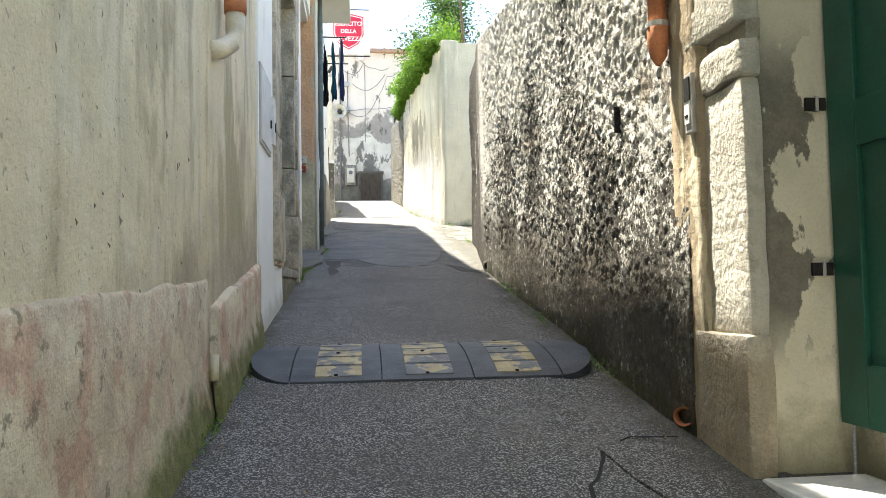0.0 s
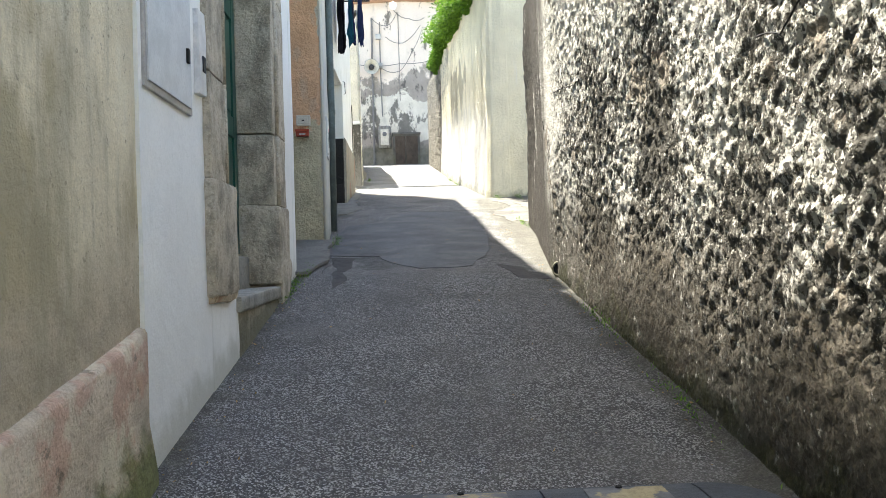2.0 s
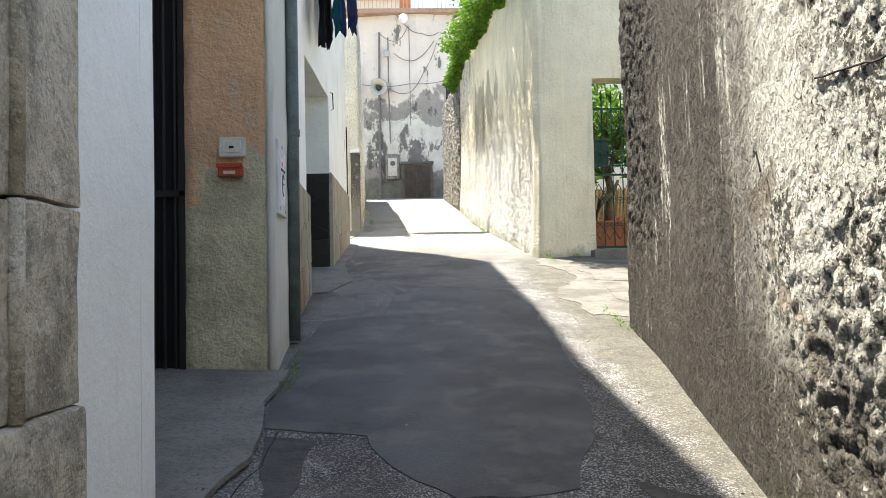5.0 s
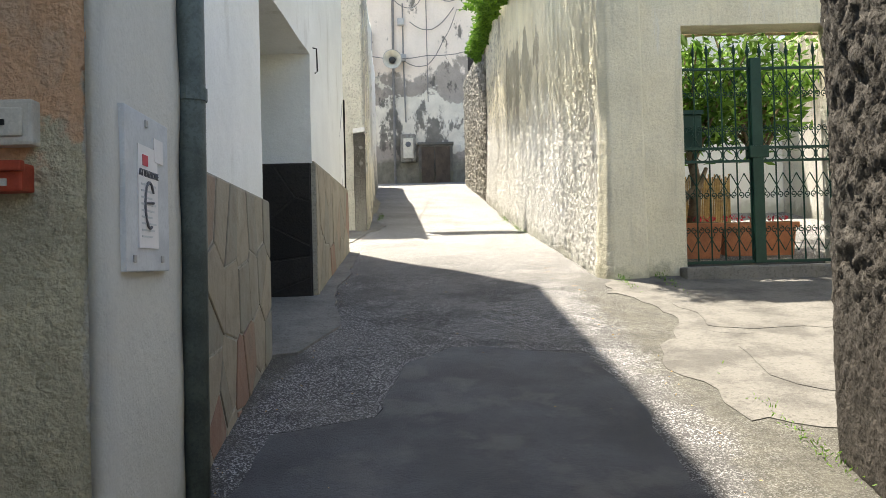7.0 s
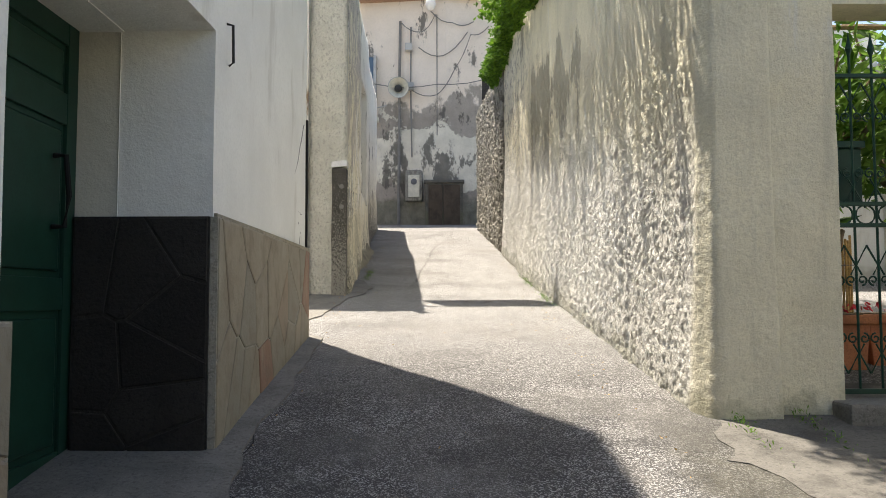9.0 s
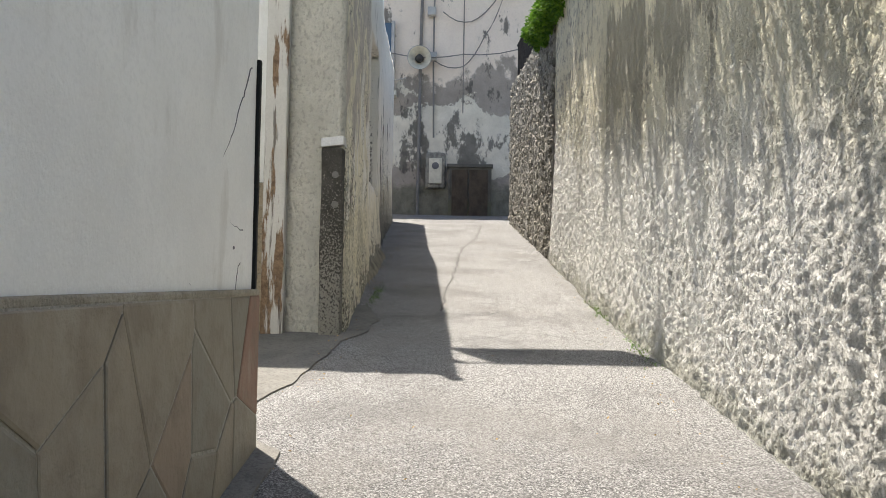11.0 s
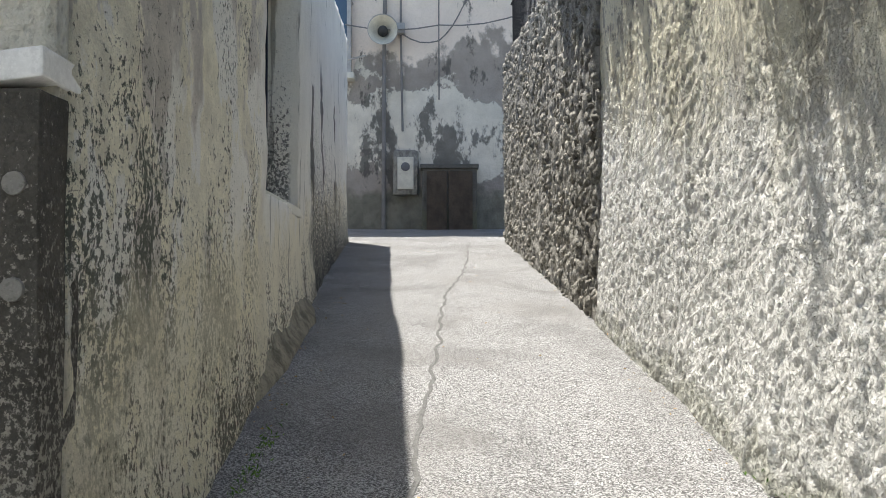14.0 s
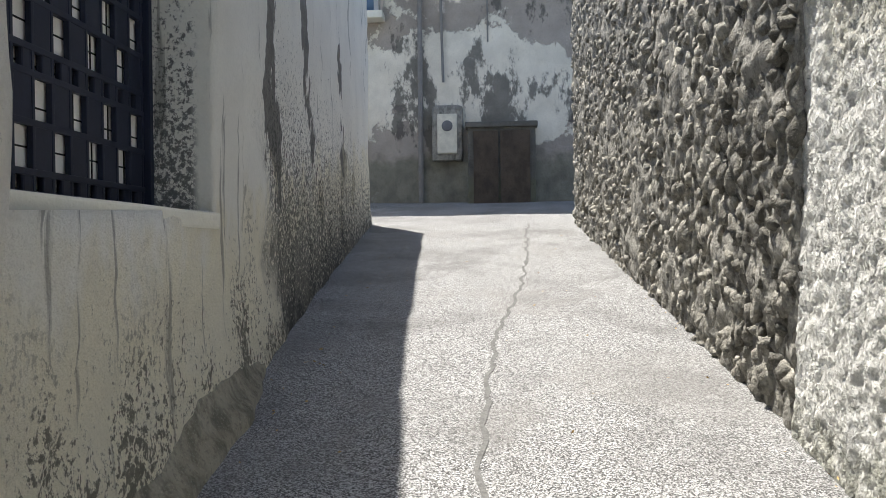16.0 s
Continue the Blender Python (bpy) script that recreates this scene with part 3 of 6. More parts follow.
def ground_sheet():
    xs = [-120, -60, -30, -15, -8, -5] + [-3.5 + 0.18 * k for k in range(48)] + [6, 8, 15, 30, 60, 120]
    ys = [-60, -30, -15, -8, -5] + [-3 + 0.2 * k for k in range(235)] + [46, 50, 60, 80, 120, 200]
    bm = bmesh.new()
    g = {}
    for i, x in enumerate(xs):
        for j, y in enumerate(ys):
            z = gz(y)
            if -3.6 < x < 6 and -3 < y < 44:
                z += 0.012 * noise.noise(Vector((x * 1.3, y * 1.3, 0)))
                z -= 0.035 * max(0.0, 1 - abs(x - 1.5) / 0.3) * (1 if y < 14 else 0.3)
            g[i, j] = bm.verts.new((x, y, z))
    for i in range(len(xs) - 1):
        for j in range(len(ys) - 1):
            bm.faces.new((g[i, j], g[i + 1, j], g[i + 1, j + 1], g[i, j + 1]))
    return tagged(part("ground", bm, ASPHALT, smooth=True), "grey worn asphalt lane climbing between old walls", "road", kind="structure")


def sheet(name, outline, mat, lift=0.006, label="", wob=0.06, seed=3, category="road patch"):
    """A thin layer that lies on the lane, with an uneven rim."""
    pts = []
    n = len(outline)
    for i in range(n):
        a, b = Vector((*outline[i], 0)), Vector((*outline[(i + 1) % n], 0))
        m = max(2, int((b - a).length / 0.12))
        for k in range(m):
            p = a.lerp(b, k / m)
            q = noise.noise_vector(p * 3.0 + Vector((seed, 0, 0)))
            pts.append(p + Vector((q.x, q.y, 0)) * wob)
    bm = bmesh.new()
    f = bm.faces.new([bm.verts.new((p.x, p.y, 0)) for p in pts])
    bmesh.ops.triangulate(bm, faces=[f])
    for _ in range(3):
        long = [e for e in bm.edges if e.calc_length() > 0.3]
        if long:
            bmesh.ops.subdivide_edges(bm, edges=long, cuts=1)
            bmesh.ops.triangulate(bm, faces=bm.faces[:])
    for v in bm.verts:
        x, y = v.co.x, v.co.y
        v.co.z = gz(y) + 0.012 * noise.noise(Vector((x * 1.3, y * 1.3, 0))) + lift - 0.035 * max(0.0, 1 - abs(x - 1.5) / 0.3) * (1 if y < 14 else 0.3)
    ex = bmesh.ops.extrude_face_region(bm, geom=bm.faces[:])
    for v in [e for e in ex["geom"] if isinstance(e, bmesh.types.BMVert)]:
        v.co.z -= 0.03
    bmesh.ops.recalc_face_normals(bm, faces=bm.faces[:])
    return tagged(part(name, bm, mat), label, category, kind="structure")


ground_sheet()

# ---- walls, lower house on the west side ----
TOP1, TOP0 = 12.4, 12.75
soft_relief = lumps(0.012, 2.0, 0.006, 7)
strip_wall("wall_west_1", [(-0.85, -8), (-0.85, 4.42)], -2, TOP0, 0.4, BEIGE, 1, res=0.25, relief=soft_relief, label="beige stained plaster wall of an old house")
strip_wall("wall_west_2", [(-0.84, 4.42), (-0.84, 6.36)], 0, TOP0, 0.4, BEIGE, 1, res=0.2, relief=soft_relief, label="beige patched plaster wall with damp stains")
strip_wall("wall_west_3", [(-0.82, 6.36), (-0.82, 10.82)], 0.4, TOP0, 0.5, WHITE, 1, holes=[(1.20, 3.48, 1.3, 5.1)], res=0.25, relief=lumps(0.006, 2), label="white plaster wall beside the green door")
strip_wall("wall_west_4", [(-2.2, 10.3), (-2.2, 13.4)], 1, 6.0, 0.3, WHITE, 1, res=0.4, label="white plaster back of a recess")
strip_wall("wall_west_5", [(-1.29, 12.9), (-0.75, 12.9)], 1.5, TOP1, 0.4, ORANGE, 1, res=0.07, relief=lumps(0.01, 4, 0.012, 22), label="orange rough plaster wall over grey cement")
strip_wall("wall_west_6", [(-0.71, 12.895), (-0.74, 13.68)], 1.5, TOP1, 0.045, OFFWHITE, 1, res=0.1, relief=lumps(0.01, 3), label="off-white plaster wall end with a meter panel")
strip_wall("wall_west_7", [(-0.80, 13.68), (-0.89, 15.86), (-0.845, 17.74), (-0.87, 20.65)], 1.8, TOP1, 0.5, WHITE, 1, holes=[(2.182, 4.062, 1.8, 5.11)], res=0.25, relief=lumps(0.006, 2), label="white plaster house wall with a porch opening")
strip_wall("wall_west_8", [(-0.87, 20.65), (-7, 20.65)], 2, TOP1, 0.3, WHITE, 1, res=1.5, label="white plaster gable wall")
strip_wall("wall_west_9", [(-0.82, 10.82), (-2.3, 10.82)], 1, 6, 0.15, WHITE, 1, res=0.3, label="white plaster return wall")
strip_wall("wall_west_upper", [(-0.82, 10.82), (-0.82, 12.9)], 6.0, TOP0, 0.5, WHITE, 1, res=0.5, label="white plaster upper wall over a recess")
part("ceiling_recess", boxm(-2.4, -0.86, 10.7, 13.3, 5.9, 6.0), WHITE)["kind"] = "structure"
part("roof_west", boxm(-7, -0.9, -8, 20.6, TOP1 - 0.3, TOP1 - 0.05), CEMENT)["kind"] = "structure"

# ---- east side ----
def ramp(v, lo, hi):
    u = min(1.0, max(0.0, (v - lo) / (hi - lo)))
    return u * u * (3 - 2 * u)


def dabs(p, scale, sag=0.8):
    """Ragged dabs of thrown mortar with steep rims, -1 to 1."""
    q = (p + noise.noise_vector(p * 11.0) * 0.05) * scale
    q.z *= sag
    return math.tanh(2.6 * noise.fractal(q, 0.75, 2.1, 3))


def crusty(s, q):
    h = q.z - 0.162 * q.y
    amp = 0.35 + 0.65 * ramp(h + 0.5 * noise.noise(q * 1.3), 0.25, 0.9)
    amp *= 1.0 - 0.7 * ramp(q.y + 0.9 * noise.noise(q * 1.1), 9.6, 10.8) * ramp(q.y, 13.6, 12.6)
    if q.y < 5.4:
        amp *= 0.45 + 0.55 * ramp(q.y + 0.6 * noise.noise(q * 1.6), 4.1, 5.4)
    w = 0.02 * noise.noise(Vector((q.y * 1.1, q.z * 1.1, 3))) + 0.05 * noise.noise(Vector((q.y * 0.5, q.z * 0.6, 7)))
    return w + amp * (0.009 * dabs(q, 17.0, 0.7) + 0.0075 * dabs(q + Vector((0, 5, 0)), 33.0))


strip_wall("wall_east_1", [(1.69, 3.95), (1.66, 4.3), (1.65, 10.45), (1.68, 10.9), (1.78, 12.0), (1.90, 13.4), (1.97, 14.05), (2.12, 14.35), (2.35, 14.42)], 0.3, 4.15, 0.35, ROUGH, -1, z1_end=5.4, res=0.018, relief=crusty, label="rough-cast lime wall with black lichen")


def stucco(s, q):
    h = q.z - 0.162 * q.y
    side = ramp(q.y, 18.33, 18.6)
    amp = 0.22 + 0.78 * side * ramp(h + 1.3 * noise.noise(Vector((q.y * 1.4, q.z * 0.35, 1))), 2.9, 1.5)
    v = 0.05 * max(0.0, 1.6 - h) + 0.03 * noise.noise(Vector((q.y * 0.7, q.z * 0.5, 2)))
    run = noise.noise(Vector((q.y * 8.5, q.z * 0.55, 5))) + 0.5 * noise.noise(Vector((q.y * 19, q.z * 1.1, 8)))
    v += side * 0.030 * max(0.0, run) * ramp(h, 4.4, 3.0) + side * 0.012 * noise.noise(Vector((q.y * 3, q.z * 0.4, 11)))
    return v + amp * (0.004 * dabs(q, 14.0, 0.5) + 0.0065 * dabs(q + Vector((0, 5, 0)), 33.0, 0.7))


strip_wall("wall_east_2", [(2.3, 18.3), (1.97, 18.3), (1.91, 18.4), (1.76, 22.0), (1.62, 24.3), (1.50, 27.95)], 2.2, 7.4, 0.3, CREAM, -1, z1_end=8.15, res=0.018, relief=stucco, label="cream stucco garden wall with dark stains and painted shade streaks")
strip_wall("wall_gate", [(6.5, 18.3), (2.25, 18.3)], 2.2, 7.35, 0.3, CREAM, -1, holes=[(2.3, 3.8, 2.2, 5.46)], res=0.15, relief=lumps(0.02, 3, 0.008, 14), label="cream stucco wall with a gateway")
strip_wall("wall_court_east", [(6.5, 3), (6.5, 30)], 0, 7, 0.3, CREAM, -1, res=2, label="plain plaster court wall")
strip_wall("wall_garden_back", [(2.0, 24.6), (6.5, 24.6)], 2.5, 7.5, 0.3, WHITE, 1, res=0.6, label="white plaster garden wall")
strip_wall("wall_rubble", [(1.46, 27.95), (1.33, 35.2), (1.5, 35.5), (3.0, 35.6)], 3.8, 8.1, 0.4, RUBBLE_BACK, -1, z1_end=8.9, res=0.045, relief=lumps(0.03, 2.5, 0.035, 9), label="rubble stone retaining wall with mortar")

# ---- upper house on the west side ----
strip_wall("wall_west_chapel", [(-4.5, 23.42), (-0.86, 23.42)], 3, 7.95, 0.3, WHITE, 1, res=0.4, label="white plaster chapel wall with a cross")


def mould(s, q):
    h = q.z - 0.162 * q.y
    return 0.02 * noise.noise(q * 2.5) + 0.012 * noise.fractal(q * 10, 0.8, 2, 4) + 0.06 * max(0.0, 0.5 - h)


strip_wall("wall_west_10", [(-0.82, 23.42), (-0.92, 25.5), (-1.0, 27.0), (-1.05, 28.3), (-1.22, 30.5), (-1.46, 35.4), (-5.0, 36.0)], 3.2, 8.05, 0.45, HOUSE2, 1, z1_end=9.6, res=0.09, relief=mould, holes=[(3.0, 4.6, 5.295, 7.08)], label="mouldy peeling plaster house wall with a barred window")


def foot_skirt():
    bm = bmesh.new()
    prev = None
    for k in range(42):
        y = 25.7 + k * 0.085
        fade = min(1.0, k / 8, (41 - k) / 12)
        out = float(np.interp(y, (25.6, 26.5, 28.1, 29.5, 32.4), (-0.84, -0.86, -0.90, -1.04, -1.27)))
        inn = float(np.interp(y, (25.5, 27.0, 28.3, 30.5, 35.4), (-0.92, -1.0, -1.05, -1.22, -1.46))) - 0.02
        d = noise.noise_vector(Vector((0, y * 4, 1))) * 0.02
        out = inn + (out - inn) * (0.25 + 0.75 * fade)
        up = 0.06 + 0.15 * fade + 0.05 * noise.noise(Vector((y * 2, 0, 0)))
        q = [bm.verts.new((xx, y, gz(y) + zz)) for xx, zz in ((out + d.x, -0.05), (out - 0.01 + d.x, 0.04 + d.y), ((out + inn) / 2 + d.z, up * 0.55 + d.x), (inn + 0.03, up + d.y), (inn, up + 0.03))]
        if prev:
            for j in range(4):
                bm.faces.new((prev[j], q[j], q[j + 1], prev[j + 1]))
        prev = q
    bmesh.ops.recalc_face_normals(bm, faces=bm.faces[:])
    tagged(part("baseboard_3", bm, SKIRT, smooth=True), "sloping damp cement skirt at the wall foot", "baseboard", kind="structure")


foot_skirt()
part("roof_west_upper", boxm(-5, -1.95, 23.8, 35, 7.2, 7.45), CEMENT)["kind"] = "structure"

# ---- head of the lane ----
strip_wall("wall_north", [(-9, 39.2), (-2.2, 39.25), (0.5, 38.9), (8, 39.6)], 5, 13.55, 0.5, ENDW, 1, res=0.3, relief=lumps(0.03, 1.2), label="tall pale wall with peeling grey cement at the foot")
strip_wall("wall_south", [(-3, -7.9), (5, -7.9)], -3, 8, 0.3, BEIGE, -1, res=2, label="plain plaster wall closing the lane")
# lower house on the east side
strip_wall("wall_east_house", [(2.5, -8), (2.5, 0.9)], -2, 3.6, 0.3, OFFWHITE, -1, res=0.8, label="plaster wall of a doorway")

# backs of the houses
strip_wall("wall_west_back", [(-7, -8), (-7, 20.65)], -2, TOP1 - 0.1, 0.3, BEIGE, -1, res=3, label="plain plaster back wall of the lower house")
strip_wall("wall_west_front", [(-7, -7.9), (-0.9, -7.9)], -2, TOP1 - 0.1, 0.3, BEIGE, 1, res=3, label="plain plaster end wall of the lower house")
strip_wall("wall_west_upper_back", [(-5, 23.5), (-5, 36)], 3, 8.2, 0.3, WHITE, -1, res=3, label="plain plaster back wall of the upper house")

# ---- lane surface ----
sheet("road_patch", [(-0.6, 11.9), (-0.06, 11.74), (0.08, 11.31), (0.38, 10.95), (0.9, 11.06), (1.14, 11.71), (1.27, 13.23), (1.3, 14.69), (1.2, 15.73), (0.32, 15.97), (0.06, 15.6), (-0.13, 14.7), (-0.58, 14.48), (-0.68, 13.27)], PATCH, 0.006, "smooth dark asphalt repair in the lane", 0.07)
sheet("pavement", [(1.72, 14.5), (1.66, 15.6), (2.1, 16.7), (1.8, 17.6), (1.9, 18.35), (6.4, 18.6), (6.4, 10), (2.4, 10), (2.4, 14.4)], PAVING, 0.005, "pale worn stone and cement forecourt", 0.16, 5, "pavement")
sheet("pavement", [(-0.72, 10.75), (-0.56, 11.4), (-0.66, 12.2), (-0.62, 12.85), (-2.2, 13.0), (-2.2, 10.7)], CONCRETE, 0.05, "worn concrete ramp in a recess", 0.06, 6, "pavement")
sheet("pavement", [(1.19, 3.42), (1.13, 3.8), (1.35, 3.98), (1.68, 4.05), (1.9, 3.3), (1.5, 2.6), (1.3, 3.0)], ASPHALT, 0.012, "broken cement skirt beside the doorway", 0.05, 7, "pavement")
sheet("pavement", [(-0.66, 15.9), (-0.48, 16.6), (-0.66, 17.7), (-0.68, 20.6), (-0.9, 20.8), (-1.9, 18), (-1.9, 15.6)], CONCRETE, 0.018, "cement apron along the house", 0.05, 8, "pavement")
sheet("pavement", [(-0.55, 23.9), (-0.75, 23.1), (-0.85, 22.2), (-1.2, 20.6), (-4, 20.7), (-4, 23.6), (-0.7, 24.6)], CONCRETE, 0.012, "worn cement apron before the chapel", 0.08, 10, "pavement")


def crack(pts, w, mat, label, seed):
    """A narrow wandering ribbon on the lane."""
    line = []
    for (xa, ya), (xb, yb) in zip(pts, pts[1:]):
        n = max(3, int(math.hypot(xb - xa, yb - ya) / 0.08))
        line += [(xa + (xb - xa) * k / n, ya + (yb - ya) * k / n) for k in range(n)]
    line.append(pts[-1])
    line = [(x + 0.05 * noise.noise(Vector((x * 4, y * 4, seed))) + 0.02 * noise.noise(Vector((x * 15, y * 15, seed))), y + 0.05 * noise.noise(Vector((x * 4, y * 4, seed + 9)))) for x, y in line]
    bm = bmesh.new()
    prev = None
    for k, (x, y) in enumerate(line):
        xb, yb = line[min(k + 1, len(line) - 1)]
        xa, ya = line[max(k - 1, 0)]
        d = Vector((yb - ya, xa - xb, 0)).normalized() * w * (0.55 + 0.6 * abs(noise.noise(Vector((k * 0.4, seed, 0)))))
        q = []
        for s in (-1, 1):
            px, py = x + d.x * s, y + d.y * s
            q.append(bm.verts.new((px, py, gz(py) + 0.012 * noise.noise(Vector((px * 1.3, py * 1.3, 0))) + 0.004)))
        if prev:
            bm.faces.new((prev[0], prev[1], q[1], q[0]))
        prev = q
    bmesh.ops.recalc_face_normals(bm, faces=bm.faces[:])
    tagged(part("road_crack", bm, mat), label, "crack", kind="structure")


crack([(0.0, 24.4), (0.02, 25.6), (0.13, 27.4), (0.17, 29.0), (0.30, 30.2), (0.47, 31.4), (0.60, 33.2), (0.70, 35.2)], 0.019, TAR, "thin tar line along the lane", 1)
for k, pts in enumerate(([(-0.5, 23.3), (0.1, 23.15), (0.7, 23.5), (1.45, 23.2)], [(-0.3, 24.4), (0.4, 24.2), (0.9, 24.6)], [(0.9, 3.2), (1.15, 3.75), (1.35, 3.95), (1.6, 3.9)], [(1.2, 3.4), (1.14, 3.8)], [(-0.4, 19.8), (0.3, 19.4), (1.2, 19.9)], [(-0.3, 22.6), (0.5, 22.9), (1.3, 22.7)])):
    crack(pts, 0.0045 if k != 2 else 0.014, BLACK, "dark crack across the lane", k + 3)
for k, rim in enumerate(([(-0.54, 11.75), (-0.32, 11.7), (-0.34, 11.3), (-0.36, 10.87), (-0.34, 10.4), (-0.45, 10.1), (-0.49, 10.6), (-0.46, 11.0)], [(1.16, 11.07), (1.5, 10.98), (1.53, 10.41), (1.26, 10.43)])):
    sheet("road_stain", rim, DAMP, 0.003, "damp dark stain on the asphalt", 0.10, 12 + k, "stain")
for k, rim in enumerate(([(2.15, 15.2), (2.3, 15.9), (3.0, 15.75), (3.1, 15.1), (2.5, 14.8)], [(2.25, 16.3), (2.2, 17.1), (3.2, 17.0), (3.3, 16.2)], [(3.4, 15.3), (3.5, 16.6), (4.6, 16.5), (4.4, 15.2)])):
    sheet("pavement", rim, PAVING, 0.009, "raised piece of cracked pale cement paving", 0.16, 30 + k, "pavement")
for k, pts in enumerate(([(1.95, 14.8), (2.2, 15.4), (2.05, 16.2), (2.2, 17.2), (2.05, 18.0)], [(2.2, 15.4), (2.9, 15.3), (3.6, 15.6)], [(2.1, 16.2), (2.9, 16.0), (3.9, 16.3)], [(-0.58, 14.5), (-0.1, 14.72), (0.1, 15.5), (0.3, 15.95), (1.2, 15.75)], [(-0.7, 16.7), (-0.66, 17.6), (-0.72, 19.0), (-0.75, 20.5)], [(0.5, 16.2), (-0.3, 16.8), (-0.7, 17.3)], [(-0.7, 12.9), (-0.5, 12.2), (-0.52, 11.5), (-0.6, 10.8)])):
    crack(pts, 0.006, BLACK, "dark broken joint in the lane", k + 40)


def speed_bump():
    th = holder("speed_bump", "black rubber speed hump with worn yellow pads across the lane", "speed bump", at=(0, 0, 0))
    y0, y1 = 5.13, 6.13
    yc, hw = (y0 + y1) / 2, (y1 - y0) / 2

    def zt(y):
        u = (y - yc) / hw
        return 0.055 * max(0.0, 1 - u * u) ** 0.8 + 0.012

    def plate(xa, xb, ya=lambda x: y0, yb=lambda x: y1, lift=0.0, skirt=True, nx=6, ny=12):
        bm = bmesh.new()
        g, h = {}, {}
        for i in range(nx + 1):
            x = xa + (xb - xa) * i / nx
            for j in range(ny + 1):
                y = ya(x) + (yb(x) - ya(x)) * j / ny
                g[i, j] = bm.verts.new((x, y, gz(y) + zt(y) + lift))
                h[i, j] = bm.verts.new((x, y, gz(y) - 0.06))
        for i in range(nx):
            for j in range(ny):
                bm.faces.new((g[i, j], g[i + 1, j], g[i + 1, j + 1], g[i, j + 1]))
        rim = [(i, 0) for i in range(nx)] + [(nx, j) for j in range(ny)] + [(i, ny) for i in range(nx, 0, -1)] + [(0, j) for j in range(ny, 0, -1)]
        for a, b in zip(rim, rim[1:] + rim[:1]):
            bm.faces.new((g[b], g[a], h[a], h[b]))
        bmesh.ops.delete(bm, geom=[v for v in bm.verts if not v.link_faces], context="VERTS")
        return bm
    xs = (-0.478, 0.112, 0.712, 1.30)
    for xa, xb in zip(xs, xs[1:]):
        mod = part("module", plate(xa + 0.004, xb - 0.004), RUBBER, th)
        for k in range(5):
            ya, yb = y0 + 0.05 + k * 0.185, y0 + 0.05 + k * 0.185 + 0.155
            part("yellow_pad", plate(xa + 0.16, xb - 0.13, lambda x: ya, lambda x: yb, 0.005, nx=2, ny=3), YELLOW, mod, "worn yellow reflective pad")
        for by in (y0 + 0.06, yc, y1 - 0.06):
            bx = (xa + xb) / 2
            part("bolt", lathe(bmesh.new(), [(0.0, 0.012), (0.012, 0.012), (0.014, 0.0)], (bx, by, gz(by) + zt(by)), n=8), BLACK, mod)
    for sx, x_in, x_out in ((-1, xs[0] - 0.004, -0.78), (1, xs[-1] + 0.004, 1.60)):
        def bulge(x):
            u = min(0.999, abs(x - x_in) / abs(x_out - x_in))
            return hw * math.sqrt(1 - u * u)
        bm = plate(min(x_in, x_out), max(x_in, x_out), lambda x: yc - max(bulge(x), 0.02), lambda x: yc + max(bulge(x), 0.02), nx=12)
        part("end_piece", bm, RUBBER, th, smooth=False)


speed_bump()

# ---- lower house, west side ----


def base_course():
    for y0, y1, zt, x, nm in ((-6, 4.40, 0.72, -0.835, "baseboard_1"), (4.43, 6.33, 0.62, -0.80, "baseboard_2")):
        bm = bmesh.new()
        n = int((y1 - y0) / 0.12)
        rows = []
        for k in range(n + 1):
            y = y0 + (y1 - y0) * k / n
            top = 0.162 * y + zt + 0.03 * noise.noise(Vector((y * 2.3, 0, 0)))
            if y > 0 and zt > 0.7:
                top = 1.40 + 0.045 * (y - 2.5) + 0.03 * noise.noise(Vector((y * 3.3, 0, 0)))
            row = []
            for zz in (gz(y) - 0.3, gz(y) + 0.05, gz(y) + 0.25, (gz(y) + top) / 2 + 0.1, top - 0.02, top):
                d = 0.012 * noise.noise(Vector((y * 3, zz * 3, 1)))
                row.append(bm.verts.new((x + d + (0.03 if zz < gz(y) + 0.1 else 0.0) - (0.01 if zz == top else 0), y, zz)))
            row.append(bm.verts.new((x - 0.06, y, top + 0.01)))
            rows.append(row)
        for a, b in zip(rows, rows[1:]):
            for j in range(len(a) - 1):
                bm.faces.new((a[j], b[j], b[j + 1], a[j + 1]))
        bm.faces.new(rows[0])
        bm.faces.new(rows[-1][::-1])
        bmesh.ops.recalc_face_normals(bm, faces=bm.faces[:])
        tagged(part(nm, bm, PINK, smooth=True), "worn pinkish render base with moss at the foot", "baseboard", kind="structure")


base_course()


